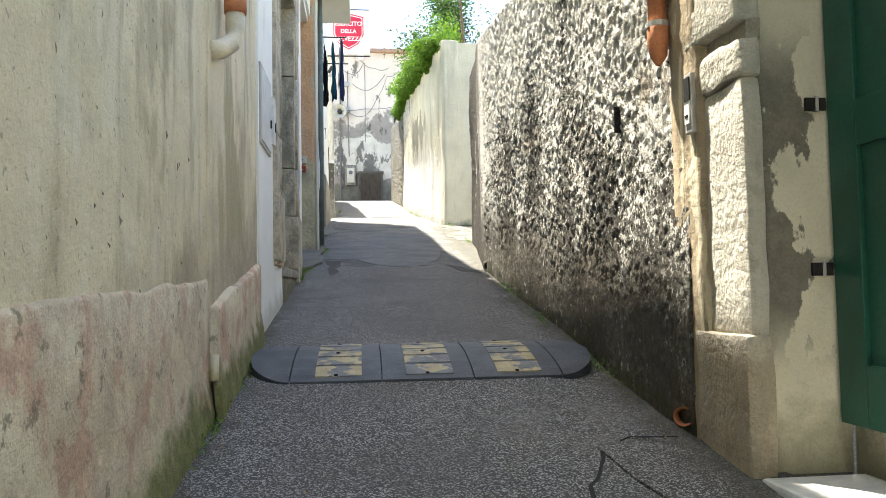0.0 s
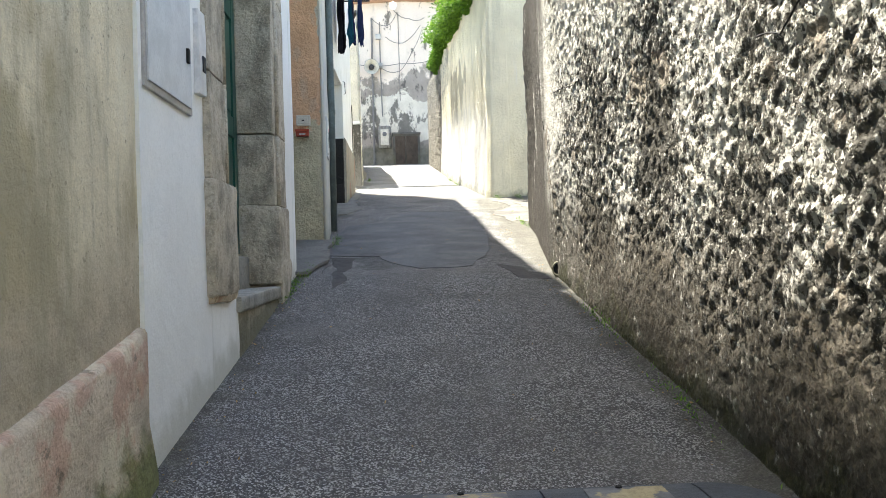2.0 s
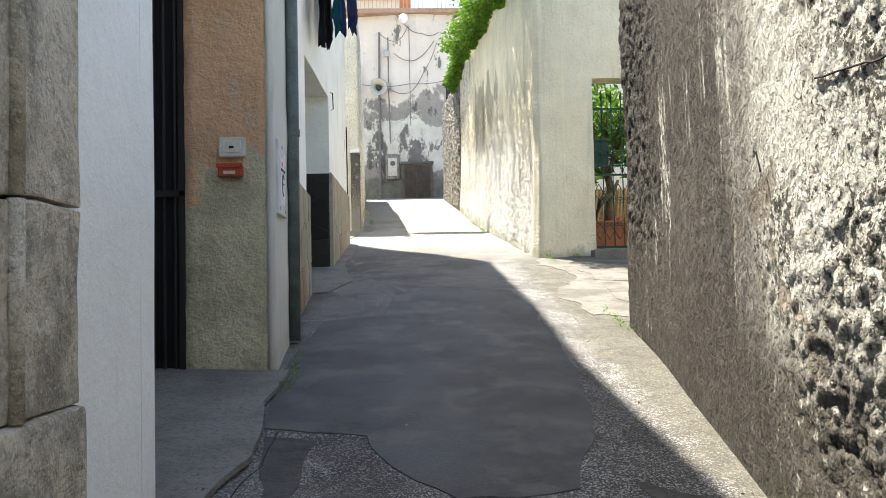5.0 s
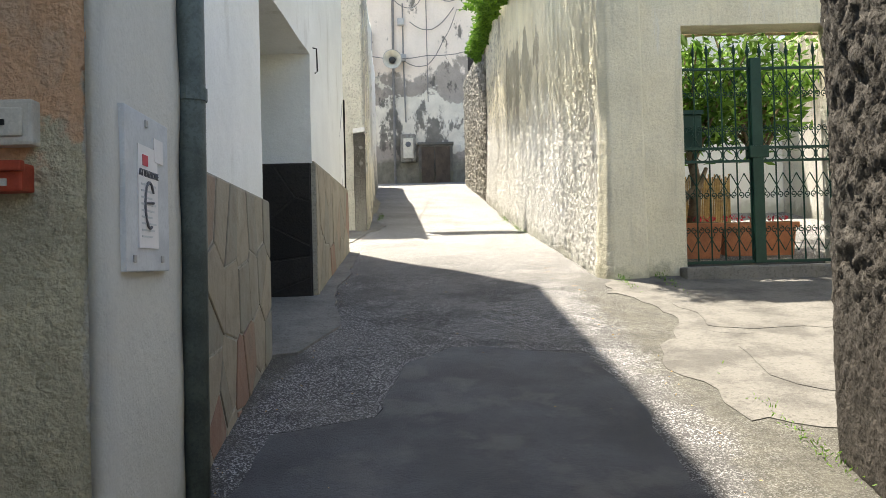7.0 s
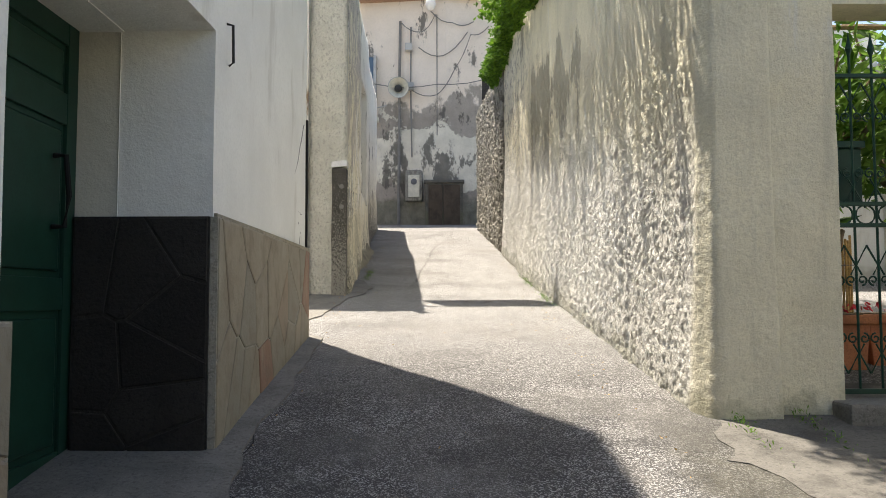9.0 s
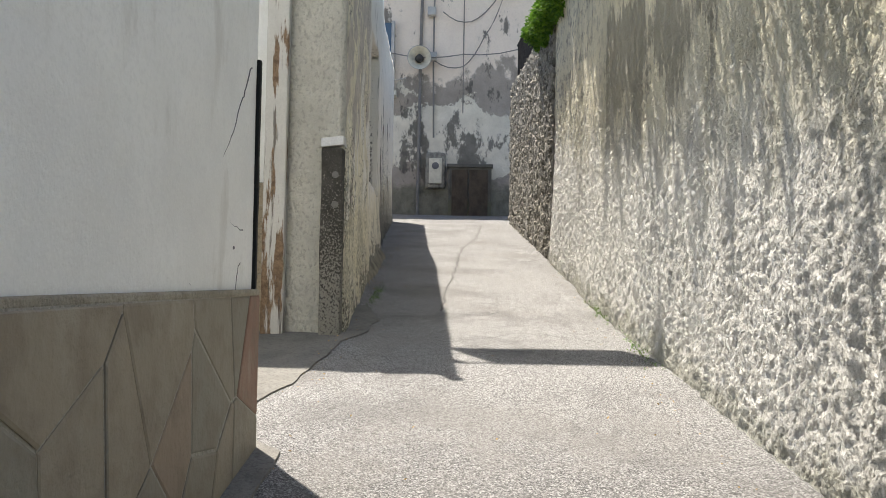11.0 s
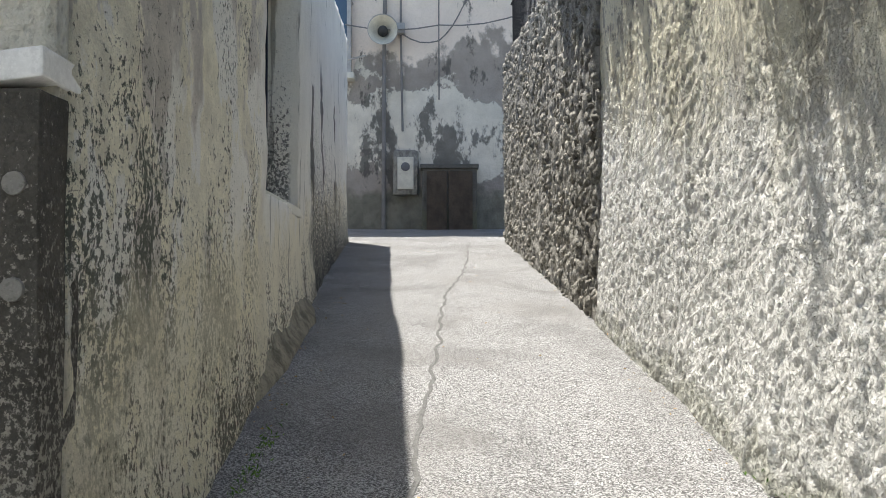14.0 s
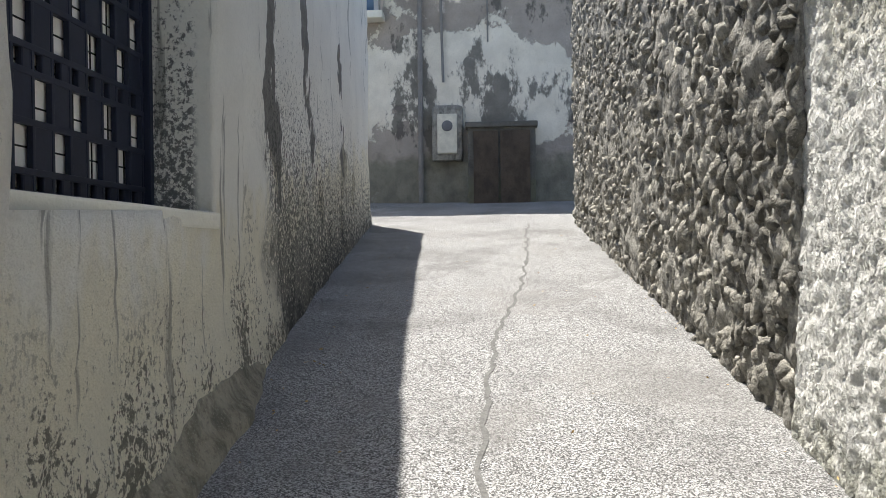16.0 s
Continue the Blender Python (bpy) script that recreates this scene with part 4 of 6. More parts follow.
def nicks():
    """Short tool marks cut into the beige plaster."""
    rng = random.Random(14)
    me = None
    wall = bpy.data.objects["wall_west_1"]
    for k in range(70):
        y, h = rng.uniform(1.6, 4.3), rng.uniform(0.5, 2.3)
        if me is None:
            o = part("nick", tubem([(0, -0.012, 0.014), (0.002, 0, 0), (0, 0.004, -0.014)], [0.001, 0.0035, 0.001], 5), CEMENT, wall)
            me = o.data
        else:
            o = new("nick", me)
            o.parent = wall
        z = gz(y) + h
        off = 0.012 * noise.noise(Vector((-0.85, y, z)) * 2.0) + 0.006 * noise.fractal(Vector((-0.85, y, z)) * 7, 0.8, 2.0, 4)
        o.matrix_basis = Matrix.LocRotScale((-0.852 + off, y, z), Euler((rng.uniform(-0.5, 0.5), 0, 0)), (1, rng.uniform(0.4, 1.2), rng.uniform(0.4, 1.3)))
    th = holder("pipe_stub", "broken cream pipe stub at the mossy wall foot", "pipe")
    part("stub", tubem([(-0.815, 4.43, gz(4.43) + 0.22), (-0.812, 4.43, gz(4.43) + 0.36)], 0.026, 10), CREAMPIPE, th, "", True)


nicks()


def drainpipe_west():
    th = holder("drainpipe", "terracotta downpipe with a cream elbow on the beige wall", "drainpipe")
    part("pipe", tubem([(-0.74, 4.72, 3.12), (-0.74, 4.72, 9)], 0.055, 14), TERRACOTTA, th, "terracotta pipe", True)
    part("collar", tubem([(-0.74, 4.72, 3.08), (-0.74, 4.72, 3.2)], 0.066, 14), TERRACOTTA, th, "terracotta collar", True)
    part("elbow", tubem([(-0.74, 4.72, 3.1), (-0.742, 4.71, 2.98), (-0.76, 4.66, 2.88), (-0.80, 4.58, 2.82), (-0.86, 4.5, 2.79)], 0.056, 14), CREAMPIPE, th, "cream plastic elbow", True)


drainpipe_west()


def meter_cabinet():
    th = holder("meter_cabinet", "flat pale grey utility cabinet door set in white wall", "cabinet")
    part("frame", boxm(-0.825, -0.806, 6.40, 7.12, 2.64, 3.30, bevel=0.004), TIN, th)
    d = part("door", boxm(-0.815, -0.798, 6.43, 7.09, 2.67, 3.27, bevel=0.003), LIGHTGREY, th)
    part("lock", boxm(-0.80, -0.785, 7.0, 7.03, 2.88, 2.95, bevel=0.003), BLACK, d, "black lock")
    th2 = holder("marble_plate", "chipped pale marble plate leaning beside stone jamb", "plate")
    part("slab", rough_up(boxm(-0.83, -0.79, 7.22, 7.36, 2.78, 3.22, bevel=0.008), 0.008, 8, 2), MARBLE, th2)
    part("slot", boxm(-0.79, -0.782, 7.27, 7.32, 2.9, 2.98), BLACK, th2)


meter_cabinet()


def stone_door():
    """Carved stone surround, step and panelled door of the lower house."""
    for y0, y1, inner in ((7.38, 7.90, 1), (9.55, 10.04, -1)):
        th = holder("door_jamb", "weathered grey carved stone door jamb with pedestal", "door jamb", "stone jambs of the door")
        part("pedestal", rough_up(boxm(-1.12, -0.765, y0 - 0.015, y1 + 0.02, 1.72, 2.36, bevel=0.03), 0.012, 5, 3), STONE, th, "", True)
        ym = y0 + (y1 - y0) * (0.72 if inner == 1 else 0.28)
        lo, hi = (y0, ym) if inner == 1 else (ym, y1)
        ilo, ihi = (ym, y1) if inner == 1 else (y0, ym)
        for z0, z1 in ((2.36, 2.93), (2.94, 4.05), (4.06, 4.9)):
            part("shaft_block", rough_up(boxm(-1.1, -0.785, lo, hi, z0, z1, bevel=0.008), 0.012, 6, 4), STONE, th)
            part("moulding", rough_up(boxm(-1.1, -0.805, ilo, ihi, z0, z1, bevel=0.012), 0.010, 6, 4), STONE, th)
            yb = ym
            part("bead", tubem([(-0.797, yb, z0), (-0.797, yb, z1)], 0.022, 10), STONE, th, "", True)
    th = holder("lintel", "grey carved stone lintel over the door", "lintel")
    part("block", rough_up(boxm(-1.12, -0.775, 7.3, 10.1, 4.9, 5.25, bevel=0.03), 0.01, 4, 2), STONE, th)
    th = holder("rubble_block", "broken pink and grey masonry under the jamb", "masonry")
    part("block", rough_up(boxm(-1.0, -0.785, 7.40, 7.98, 1.68, 1.93, bevel=0.03), 0.025, 6, 3), PINK, th, "", True)
    th = holder("door_step", "worn grey stone doorstep with mossy riser", "step")
    part("tread", rough_up(boxm(-1.3, -0.775, 8.04, 9.62, 1.60, 1.70, bevel=0.02), 0.012, 4, 3), STEPSTONE, th, "", True)
    part("riser", rough_up(boxm(-1.3, -0.80, 8.10, 10.06, 1.0, 1.61, bevel=0.02), 0.02, 5, 4), CEMENT, th, "mossy cement riser", True)
    part("end_block", rough_up(boxm(-1.1, -0.76, 9.6, 10.12, 1.5, 1.93, bevel=0.04), 0.02, 6, 3), STONE, th, "", True)
    part("sill", rough_up(boxm(-1.35, -1.02, 7.9, 9.6, 1.68, 1.95, bevel=0.02), 0.01, 5, 3), STEPSTONE, th)
    bm = rough_up(boxm(-1.2, -0.812, 7.45, 8.12, 0.95, 1.70, bevel=0.012), 0.008, 5, 3)
    for v in bm.verts:
        v.co.y += max(0.0, 1.68 - v.co.z) * 0.3 if v.co.y > 8.0 else 0.0
    tagged(part("wall_west_foot", bm, WHITE, smooth=True), "white plaster wall foot beside the doorstep", "wall", kind="structure")
    panel_door("door_1", -1.10, 7.90, 9.55, 1.97, 4.9, "dark green panelled wooden double door, closed", 1)


def panel_door(name, x, y0, y1, z0, z1, label, face):
    th = holder(name, label, "door", kind="structure")
    ym = (y0 + y1) / 2
    for a, b in ((y0, ym - 0.003), (ym + 0.003, y1)):
        leaf = part("leaf", boxm(x - 0.05, x - 0.012, a, b, z0, z1), GREENPAINT, th)
        w = b - a
        for s0, s1 in ((a, a + 0.11), (b - 0.11, b)):
            part("stile", boxm(x - 0.014, x + 0.008, s0, s1, z0, z1, bevel=0.004), GREENPAINT, leaf)
        hs = [z0, z0 + 0.22, z0 + 0.92, z0 + 1.08, z0 + 1.86, z0 + 2.02, z1 - 0.12, z1]
        for r0, r1 in zip(hs[::2], hs[1::2]):
            part("rail", boxm(x - 0.014, x + 0.006, a + 0.11, b - 0.11, r0, r1, bevel=0.004), GREENPAINT, leaf)
        for r0, r1 in zip(hs[1::2], hs[2::2]):
            bm = boxm(x - 0.013, x + 0.001, a + 0.145, b - 0.145, r0 + 0.035, r1 - 0.035, bevel=0.012)
            part("panel", bm, GREENPAINT, leaf)
    return th


stone_door()


def iron_grille():
    th = holder("iron_gate", "dark rusty iron bar gate in a recess, closed", "gate")
    y0, y1, z0, z1 = -2.15, -1.29, 2.1, 4.72
    x = 0.0
    bm = bmesh.new()
    for a in ((x - .02, x + .02, y0, y0 + .045, z0, z1), (x - .02, x + .02, y1 - .045, y1, z0, z1), (x - .02, x + .02, y0, y1, z0, z0 + .05), (x - .02, x + .02, y0, y1, z1 - .05, z1), (x - .02, x + .02, y0, y1, 3.3, 3.34)):
        add_box(bm, *a, bevel=0.004)
    part("frame", bm, IRON, th)
    for k in range(11):
        y = y0 + 0.07 + k * 0.072
        part("bar", tubem([(x, y, z0), (x, y, z1)], 0.011, 8), IRON, th)
    part("backing", boxm(x - 0.06, x - 0.035, y0 - 0.02, y1 + 0.02, z0 - 0.3, z1 + 0.03), BLACK, th, "flat black backing panel")
    th.matrix_world = Matrix.Translation((0, 12.92, 0)) @ pose(0, 0, 0, 0, 0, -90)


iron_grille()


def wall_boxes():
    th = holder("intercom_box", "cream plastic intercom box on orange wall", "intercom")
    part("plate", boxm(-1.055, -0.885, 12.85, 12.905, 3.55, 3.68, bevel=0.01), PLASTICWHITE, th)
    part("cover", boxm(-1.03, -0.91, 12.84, 12.86, 3.575, 3.655, bevel=0.006), PLASTICWHITE, th)
    part("button", boxm(-0.985, -0.955, 12.832, 12.85, 3.605, 3.62), BLACK, th)
    th = holder("letter_slot", "small weathered red metal letter slot on orange wall", "letter slot")
    part("box", boxm(-1.06, -0.905, 12.83, 12.905, 3.42, 3.50, bevel=0.008), REDBOX, th)
    part("lid", boxm(-1.065, -0.90, 12.815, 12.84, 3.475, 3.505, bevel=0.005), REDBOX, th)
    part("label_card", boxm(-1.02, -0.945, 12.824, 12.832, 3.435, 3.455), PLASTICWHITE, th)


wall_boxes()


def meter_panel():
    th = holder("meter_cupboard", "grey metal meter cupboard with a paper notice", "cupboard")
    m = Matrix.Translation((-0.718, 13.245, 3.445)) @ pose(0, 0, 0, 0, 0, 2.2)

    def b(*a, bevel=0.0):
        return boxm(*a, bevel=bevel, m=m)
    part("door", b(-0.02, 0.012, -0.22, 0.22, -0.255, 0.255, bevel=0.004), LIGHTGREY, th)
    paper = part("notice", b(0.012, 0.016, -0.11, 0.085, -0.18, 0.15), SIGNWHITE, th, "white paper notice")
    part("sticker", b(0.012, 0.017, 0.05, 0.145, 0.11, 0.19), SIGNWHITE, th, "white sticker")
    part("logo", b(0.016, 0.018, -0.07, -0.02, 0.085, 0.12), SIGNRED, paper, "small red printed mark")
    ink = Matrix.Translation(m.translation) @ m.to_3x3().to_4x4() @ Matrix(((0, 0, 1, 0.0175), (1, 0, 0, -0.01), (0, 1, 0, 0.06), (0, 0, 0, 1)))
    writing("heading", "ATTENZIONE", 0.032, LETTER, ink, paper)
    for k in range(9):
        z = 0.025 - k * 0.021
        part("text_line", b(0.016, 0.0175, -0.085, 0.06 - 0.02 * (k % 3), z - 0.003, z + 0.003), LIGHTGREY, paper)
    arc = [(-0.01 + 0.045 * math.cos(a), -0.04 + 0.075 * math.sin(a)) for a in [0.6 + k * 0.28 for k in range(17)]]
    part("pen_mark", tubem([m @ Vector((0.018, y, z)) for y, z in arc], 0.005, 6), LETTER, paper, "hand-drawn dark curve")
    part("pen_mark", tubem([m @ Vector((0.018, y, z)) for y, z in ((-0.05, -0.035), (0.03, -0.03))], 0.005, 6), LETTER, paper, "hand-drawn dark curve")
    for y, z in ((-0.15, -0.215), (0.13, -0.215), (-0.02, 0.225)):
        part("screw", b(0.011, 0.018, y - 0.012, y + 0.012, z - 0.012, z + 0.012, bevel=0.003), TIN, th)
    th = holder("downspout", "grey-green metal downspout on the house corner", "downspout")
    z0 = gz(13.7) + 0.03
    part("pipe", tubem([(-0.72, 13.74, z0), (-0.71, 13.74, 3.9), (-0.71, 13.74, 9.5)], 0.055, 14), PIPEGREEN, th, "", True)
    for z in (3.85, 6.0):
        part("bracket", tubem([(-0.71, 13.74, z), (-0.71, 13.74, z + 0.05)], 0.062, 14), PIPEGREEN, th)


meter_panel()


def clip_half(poly, px, py, nx, ny):
    out = []
    for (ax, ay), (bx, by) in zip(poly, poly[1:] + poly[:1]):
        da, db = (ax - px) * nx + (ay - py) * ny, (bx - px) * nx + (by - py) * ny
        if da <= 0:
            out.append((ax, ay))
        if da * db < 0:
            t = da / (da - db)
            out.append((ax + (bx - ax) * t, ay + (by - ay) * t))
    return out


def crazy_slabs(parent, u0, u1, v0, v1, size, put, seed, mat=SLAB, gap=0.008, upright=1.5):
    """Irregular flagstones over a rectangle; put(u, v, w) maps them to the wall."""
    rng = random.Random(seed)
    nu, nv = max(1, round((u1 - u0) / size)), max(1, round((v1 - v0) / (size * upright)))
    seeds = [(u0 + (i + rng.uniform(0.1, 0.9)) * (u1 - u0) / nu, v0 + (j + rng.uniform(0.1, 0.9)) * (v1 - v0) / nv) for i in range(nu) for j in range(nv)]
    for k, (a, b) in enumerate(seeds):
        poly = [(u0, v0), (u1, v0), (u1, v1), (u0, v1)]
        for j, (c, d) in enumerate(seeds):
            if j != k and (a - c) ** 2 + (b - d) ** 2 < (size * 4) ** 2:
                n = math.hypot(c - a, d - b)
                nx, ny = (c - a) / n, (d - b) / n
                poly = clip_half(poly, (a + c) / 2 - nx * gap, (b + d) / 2 - ny * gap, nx, ny)
        if len(poly) < 3:
            continue
        cu, cv = sum(p[0] for p in poly) / len(poly), sum(p[1] for p in poly) / len(poly)
        bm = bmesh.new()
        w = rng.uniform(0.016, 0.024)
        back = [bm.verts.new(put(u, v, 0.0)) for u, v in poly]
        mid = [bm.verts.new(put(u, v, w - 0.004)) for u, v in poly]
        top = [bm.verts.new(put(u + (cu - u) * 0.04, v + (cv - v) * 0.04, w)) for u, v in poly]
        n = len(poly)
        for q0, q1 in ((back, mid), (mid, top)):
            for i in range(n):
                bm.faces.new((q0[i], q0[(i + 1) % n], q1[(i + 1) % n], q1[i]))
        bm.faces.new(top)
        bmesh.ops.recalc_face_normals(bm, faces=bm.faces[:])
        part("slab", bm, mat, parent)


def dado(name, pts, z1, seed):
    """A grout bed on the wall; slabs are laid on it later."""
    (xa, ya), (xb, yb) = pts
    zlo = gz(min(ya, yb)) - 0.1
    d = Vector((xb - xa, yb - ya, 0))
    ln = d.length
    d.normalize()
    nrm = Vector((d.y, -d.x, 0))
    o = Vector((xa, ya, 0))

    def put(u, v, w):
        p = o + d * u + nrm * (w + 0.02)
        return (p.x, p.y, v)
    bm = bmesh.new()
    vs = [bm.verts.new(put(u, v, w)) for w in (-0.03, 0.014) for u, v in ((0, zlo), (ln, zlo), (ln, z1), (0, z1))]
    for f in ((0, 1, 2, 3), (4, 5, 6, 7), (0, 1, 5, 4), (1, 2, 6, 5), (2, 3, 7, 6), (3, 0, 4, 7)):
        bm.faces.new([vs[k] for k in f])
    bmesh.ops.recalc_face_normals(bm, faces=bm.faces[:])
    ob = tagged(part(name, bm, GROUT), "wainscot of irregular brown stone slabs", "wainscot", kind="structure")
    return ob, ln, zlo, z1, put, seed


DADOS = [dado("wainscot_1", ((-0.80, 13.75), (-0.89, 15.87)), 3.63, 1), dado("wainscot_2", ((-0.845, 17.72), (-0.87, 20.66)), 4.12, 2),
         dado("wainscot_3", ((-1.55, 17.74), (-0.85, 17.74)), 4.12, 4)]
# wainscot_3 stands inside the porch, so its shade comes with the darkened grout.
DADOS[2][0].data.materials[0] = SHADEDGROUT


def porch():
    part("ceiling_porch", boxm(-2.0, -1.33, 15.6, 18.0, 5.105, 5.25), WHITE)["kind"] = "structure"
    tagged(part("wall_porch_far", boxm(-2.0, -0.86, 17.752, 18.0, 2.2, 5.2), OFFWHITE), "cream porch side wall", "wall", kind="structure")
    tagged(part("wall_porch_near", boxm(-2.0, -0.91, 15.6, 15.85, 2.0, 5.2), OFFWHITE), "cream porch side wall", "wall", kind="structure")
    d = panel_door("door_2", -1.57, 15.86, 17.74, 2.72, 5.11, "dark green panelled door in a porch, closed", 1)
    # Darker gate green carries the porch shade on this door.
    for o in d.children_recursive:
        o.data.materials[0] = GATEGREEN
    part("door_handle", tubem([(-1.56, 17.5, 4.05), (-1.5, 17.5, 4.05), (-1.48, 17.5, 4.2), (-1.5, 17.5, 4.4), (-1.56, 17.5, 4.4)], 0.014, 8), BLACK, d)
    th = holder("wall_hook", "small dark iron hook on white wall", "hook")
    part("shank", tubem([(-0.85, 17.95, 5.22), (-0.81, 17.95, 5.21), (-0.805, 17.95, 5.0), (-0.83, 17.95, 4.98)], 0.008, 6), IRON, th)
    th = holder("corner_bead", "black broken edge strip on the house corner", "edge strip")
    part("strip", rough_up(boxm(-0.895, -0.85, 20.635, 20.672, 4.14, 5.30, bevel=0.006), 0.006, 9, 6), BLACK, th)
    bm = boxm(-0.88, -0.825, 17.76, 20.64, 4.115, 4.145, bevel=0.008)
    tagged(part("trim_dado", rough_up(bm, 0.004, 6, 2), CEMENT), "thin cement bead over the stone wainscot", "trim", kind="structure")
    for k, line in enumerate(([(19.75, 4.43), (19.91, 4.46), (20.07, 4.50), (20.16, 4.48), (20.25, 4.44), (20.5, 4.42)], [(20.1, 4.72), (20.25, 4.85), (20.35, 5.0), (20.44, 5.1), (20.56, 5.28)], [(20.0, 4.5), (19.9, 4.38), (19.7, 4.3)], [(20.35, 4.13), (20.38, 4.25), (20.42, 4.28)], [(18.2, 4.2), (18.3, 4.3), (18.5, 4.32)])):
        pts = [(-0.872, y + 0.012 * noise.noise(Vector((y * 31, z * 9, k))), z + 0.02 * noise.noise(Vector((y * 23, z * 23, k)))) for (ya, za), (yb, zb) in zip(line, line[1:]) for y, z in [(ya + (yb - ya) * u / 5, za + (zb - za) * u / 5) for u in range(5)]]
        tagged(part("wall_crack", tubem([(x + 0.004, y, z) for x, y, z in pts], 0.0035, 5), LETTER), "fine dark crack in the white plaster", "crack", kind="structure")
    for y, z in ((20.12, 4.36), (19.72, 4.16), (20.3, 4.33)):
        tagged(part("wall_chip", rough_up(lathe(bmesh.new(), [(0.0, 0.006), (0.014, 0.006), (0.02, 0.0)], (-0.872, y, z), (1, 0, 0), 9), 0.006, 40), LETTER), "small dark chip in the white plaster", "chip", kind="structure")


porch()


def balcony():
    th = holder("balcony", "pale plaster balcony slab with iron rail high on the house", "balcony")
    part("slab", boxm(-0.86, -0.18, 11.6, 15.0, 6.62, 6.80, bevel=0.01), OFFWHITE, th)
    bm = bmesh.new()
    tube(bm, [(-0.22, 11.65, 7.8), (-0.22, 14.95, 7.8)], 0.02, 6)
    part("top_rail", bm, IRON, th)
    for k in range(23):
        y = 11.66 + k * 0.149
        part("baluster", tubem([(-0.22, y, 6.78), (-0.22, y, 7.8)], 0.009, 6), IRON, th)
    rack = holder("drying_rack", "dark metal washing line bracket on the house", "drying rack")
    for y in (15.6, 17.4):
        part("arm", tubem([(-0.9, y, 6.55), (-0.28, y, 6.55)], 0.014, 6), IRON, rack)
    for x in (-0.36, -0.55, -0.74):
        part("line", tubem([(x, 15.6, 6.55), (x, 16.5, 6.5), (x, 17.4, 6.55)], 0.004, 5), WIRE, rack)


balcony()


def hanging_cloth(x, y, z, w, h, mat, label, seed):
    """A garment pegged on the line: a draped sheet with a narrowing, split hem."""
    bm = bmesh.new()
    n, mrow = 8, 12
    g = {}
    for i in range(n + 1):
        for j in range(mrow + 1):
            v = j / mrow
            u = i / n - 0.5
            k = 1 - 0.45 * v + 0.1 * math.sin(v * 9 + seed)
            yy = y + u * w * k
            xx = x + 0.035 * math.sin(u * 14 + seed) * (0.4 + v) + 0.03 * noise.noise(Vector((u * 5, v * 4, seed)))
            drop = h * v * (1 - 0.18 * abs(math.sin(u * 6 + seed)) * v)
            g[i, j] = bm.verts.new((xx, yy, z - drop))
    for i in range(n):
        for j in range(mrow):
            bm.faces.new((g[i, j], g[i + 1, j], g[i + 1, j + 1], g[i, j + 1]))
    bmesh.ops.solidify(bm, geom=bm.faces[:], thickness=0.012)
    th = holder("hanging_clothes", label, "clothes", "washing on the line")
    part("cloth", bm, mat, th, "", True)
    part("peg", boxm(x - 0.008, x + 0.008, y - 0.01, y + 0.01, z - 0.03, z + 0.035), PLASTICWHITE, th)


for k, (x, y, h, mt, lb) in enumerate(((-0.38, 15.8, 1.25, CLOTHNAVY, "navy trousers hung to dry on the line"), (-0.42, 16.3, 0.85, LIGHTGREY, "pale grey shirt hung to dry on the line"), (-0.55, 16.0, 1.2, CLOTHTEAL, "teal garment hung to dry on the line"),
                                       (-0.55, 16.6, 1.05, CLOTHNAVY, "navy garment hung to dry on the line"), (-0.74, 16.2, 1.3, CLOTHBLACK, "black trousers hung to dry on the line"), (-0.74, 16.9, 1.1, CLOTHBLACK, "black shirt hung to dry on the line"))):
    hanging_cloth(x, y, 6.53, 0.42, h, mt, lb, k * 1.7)


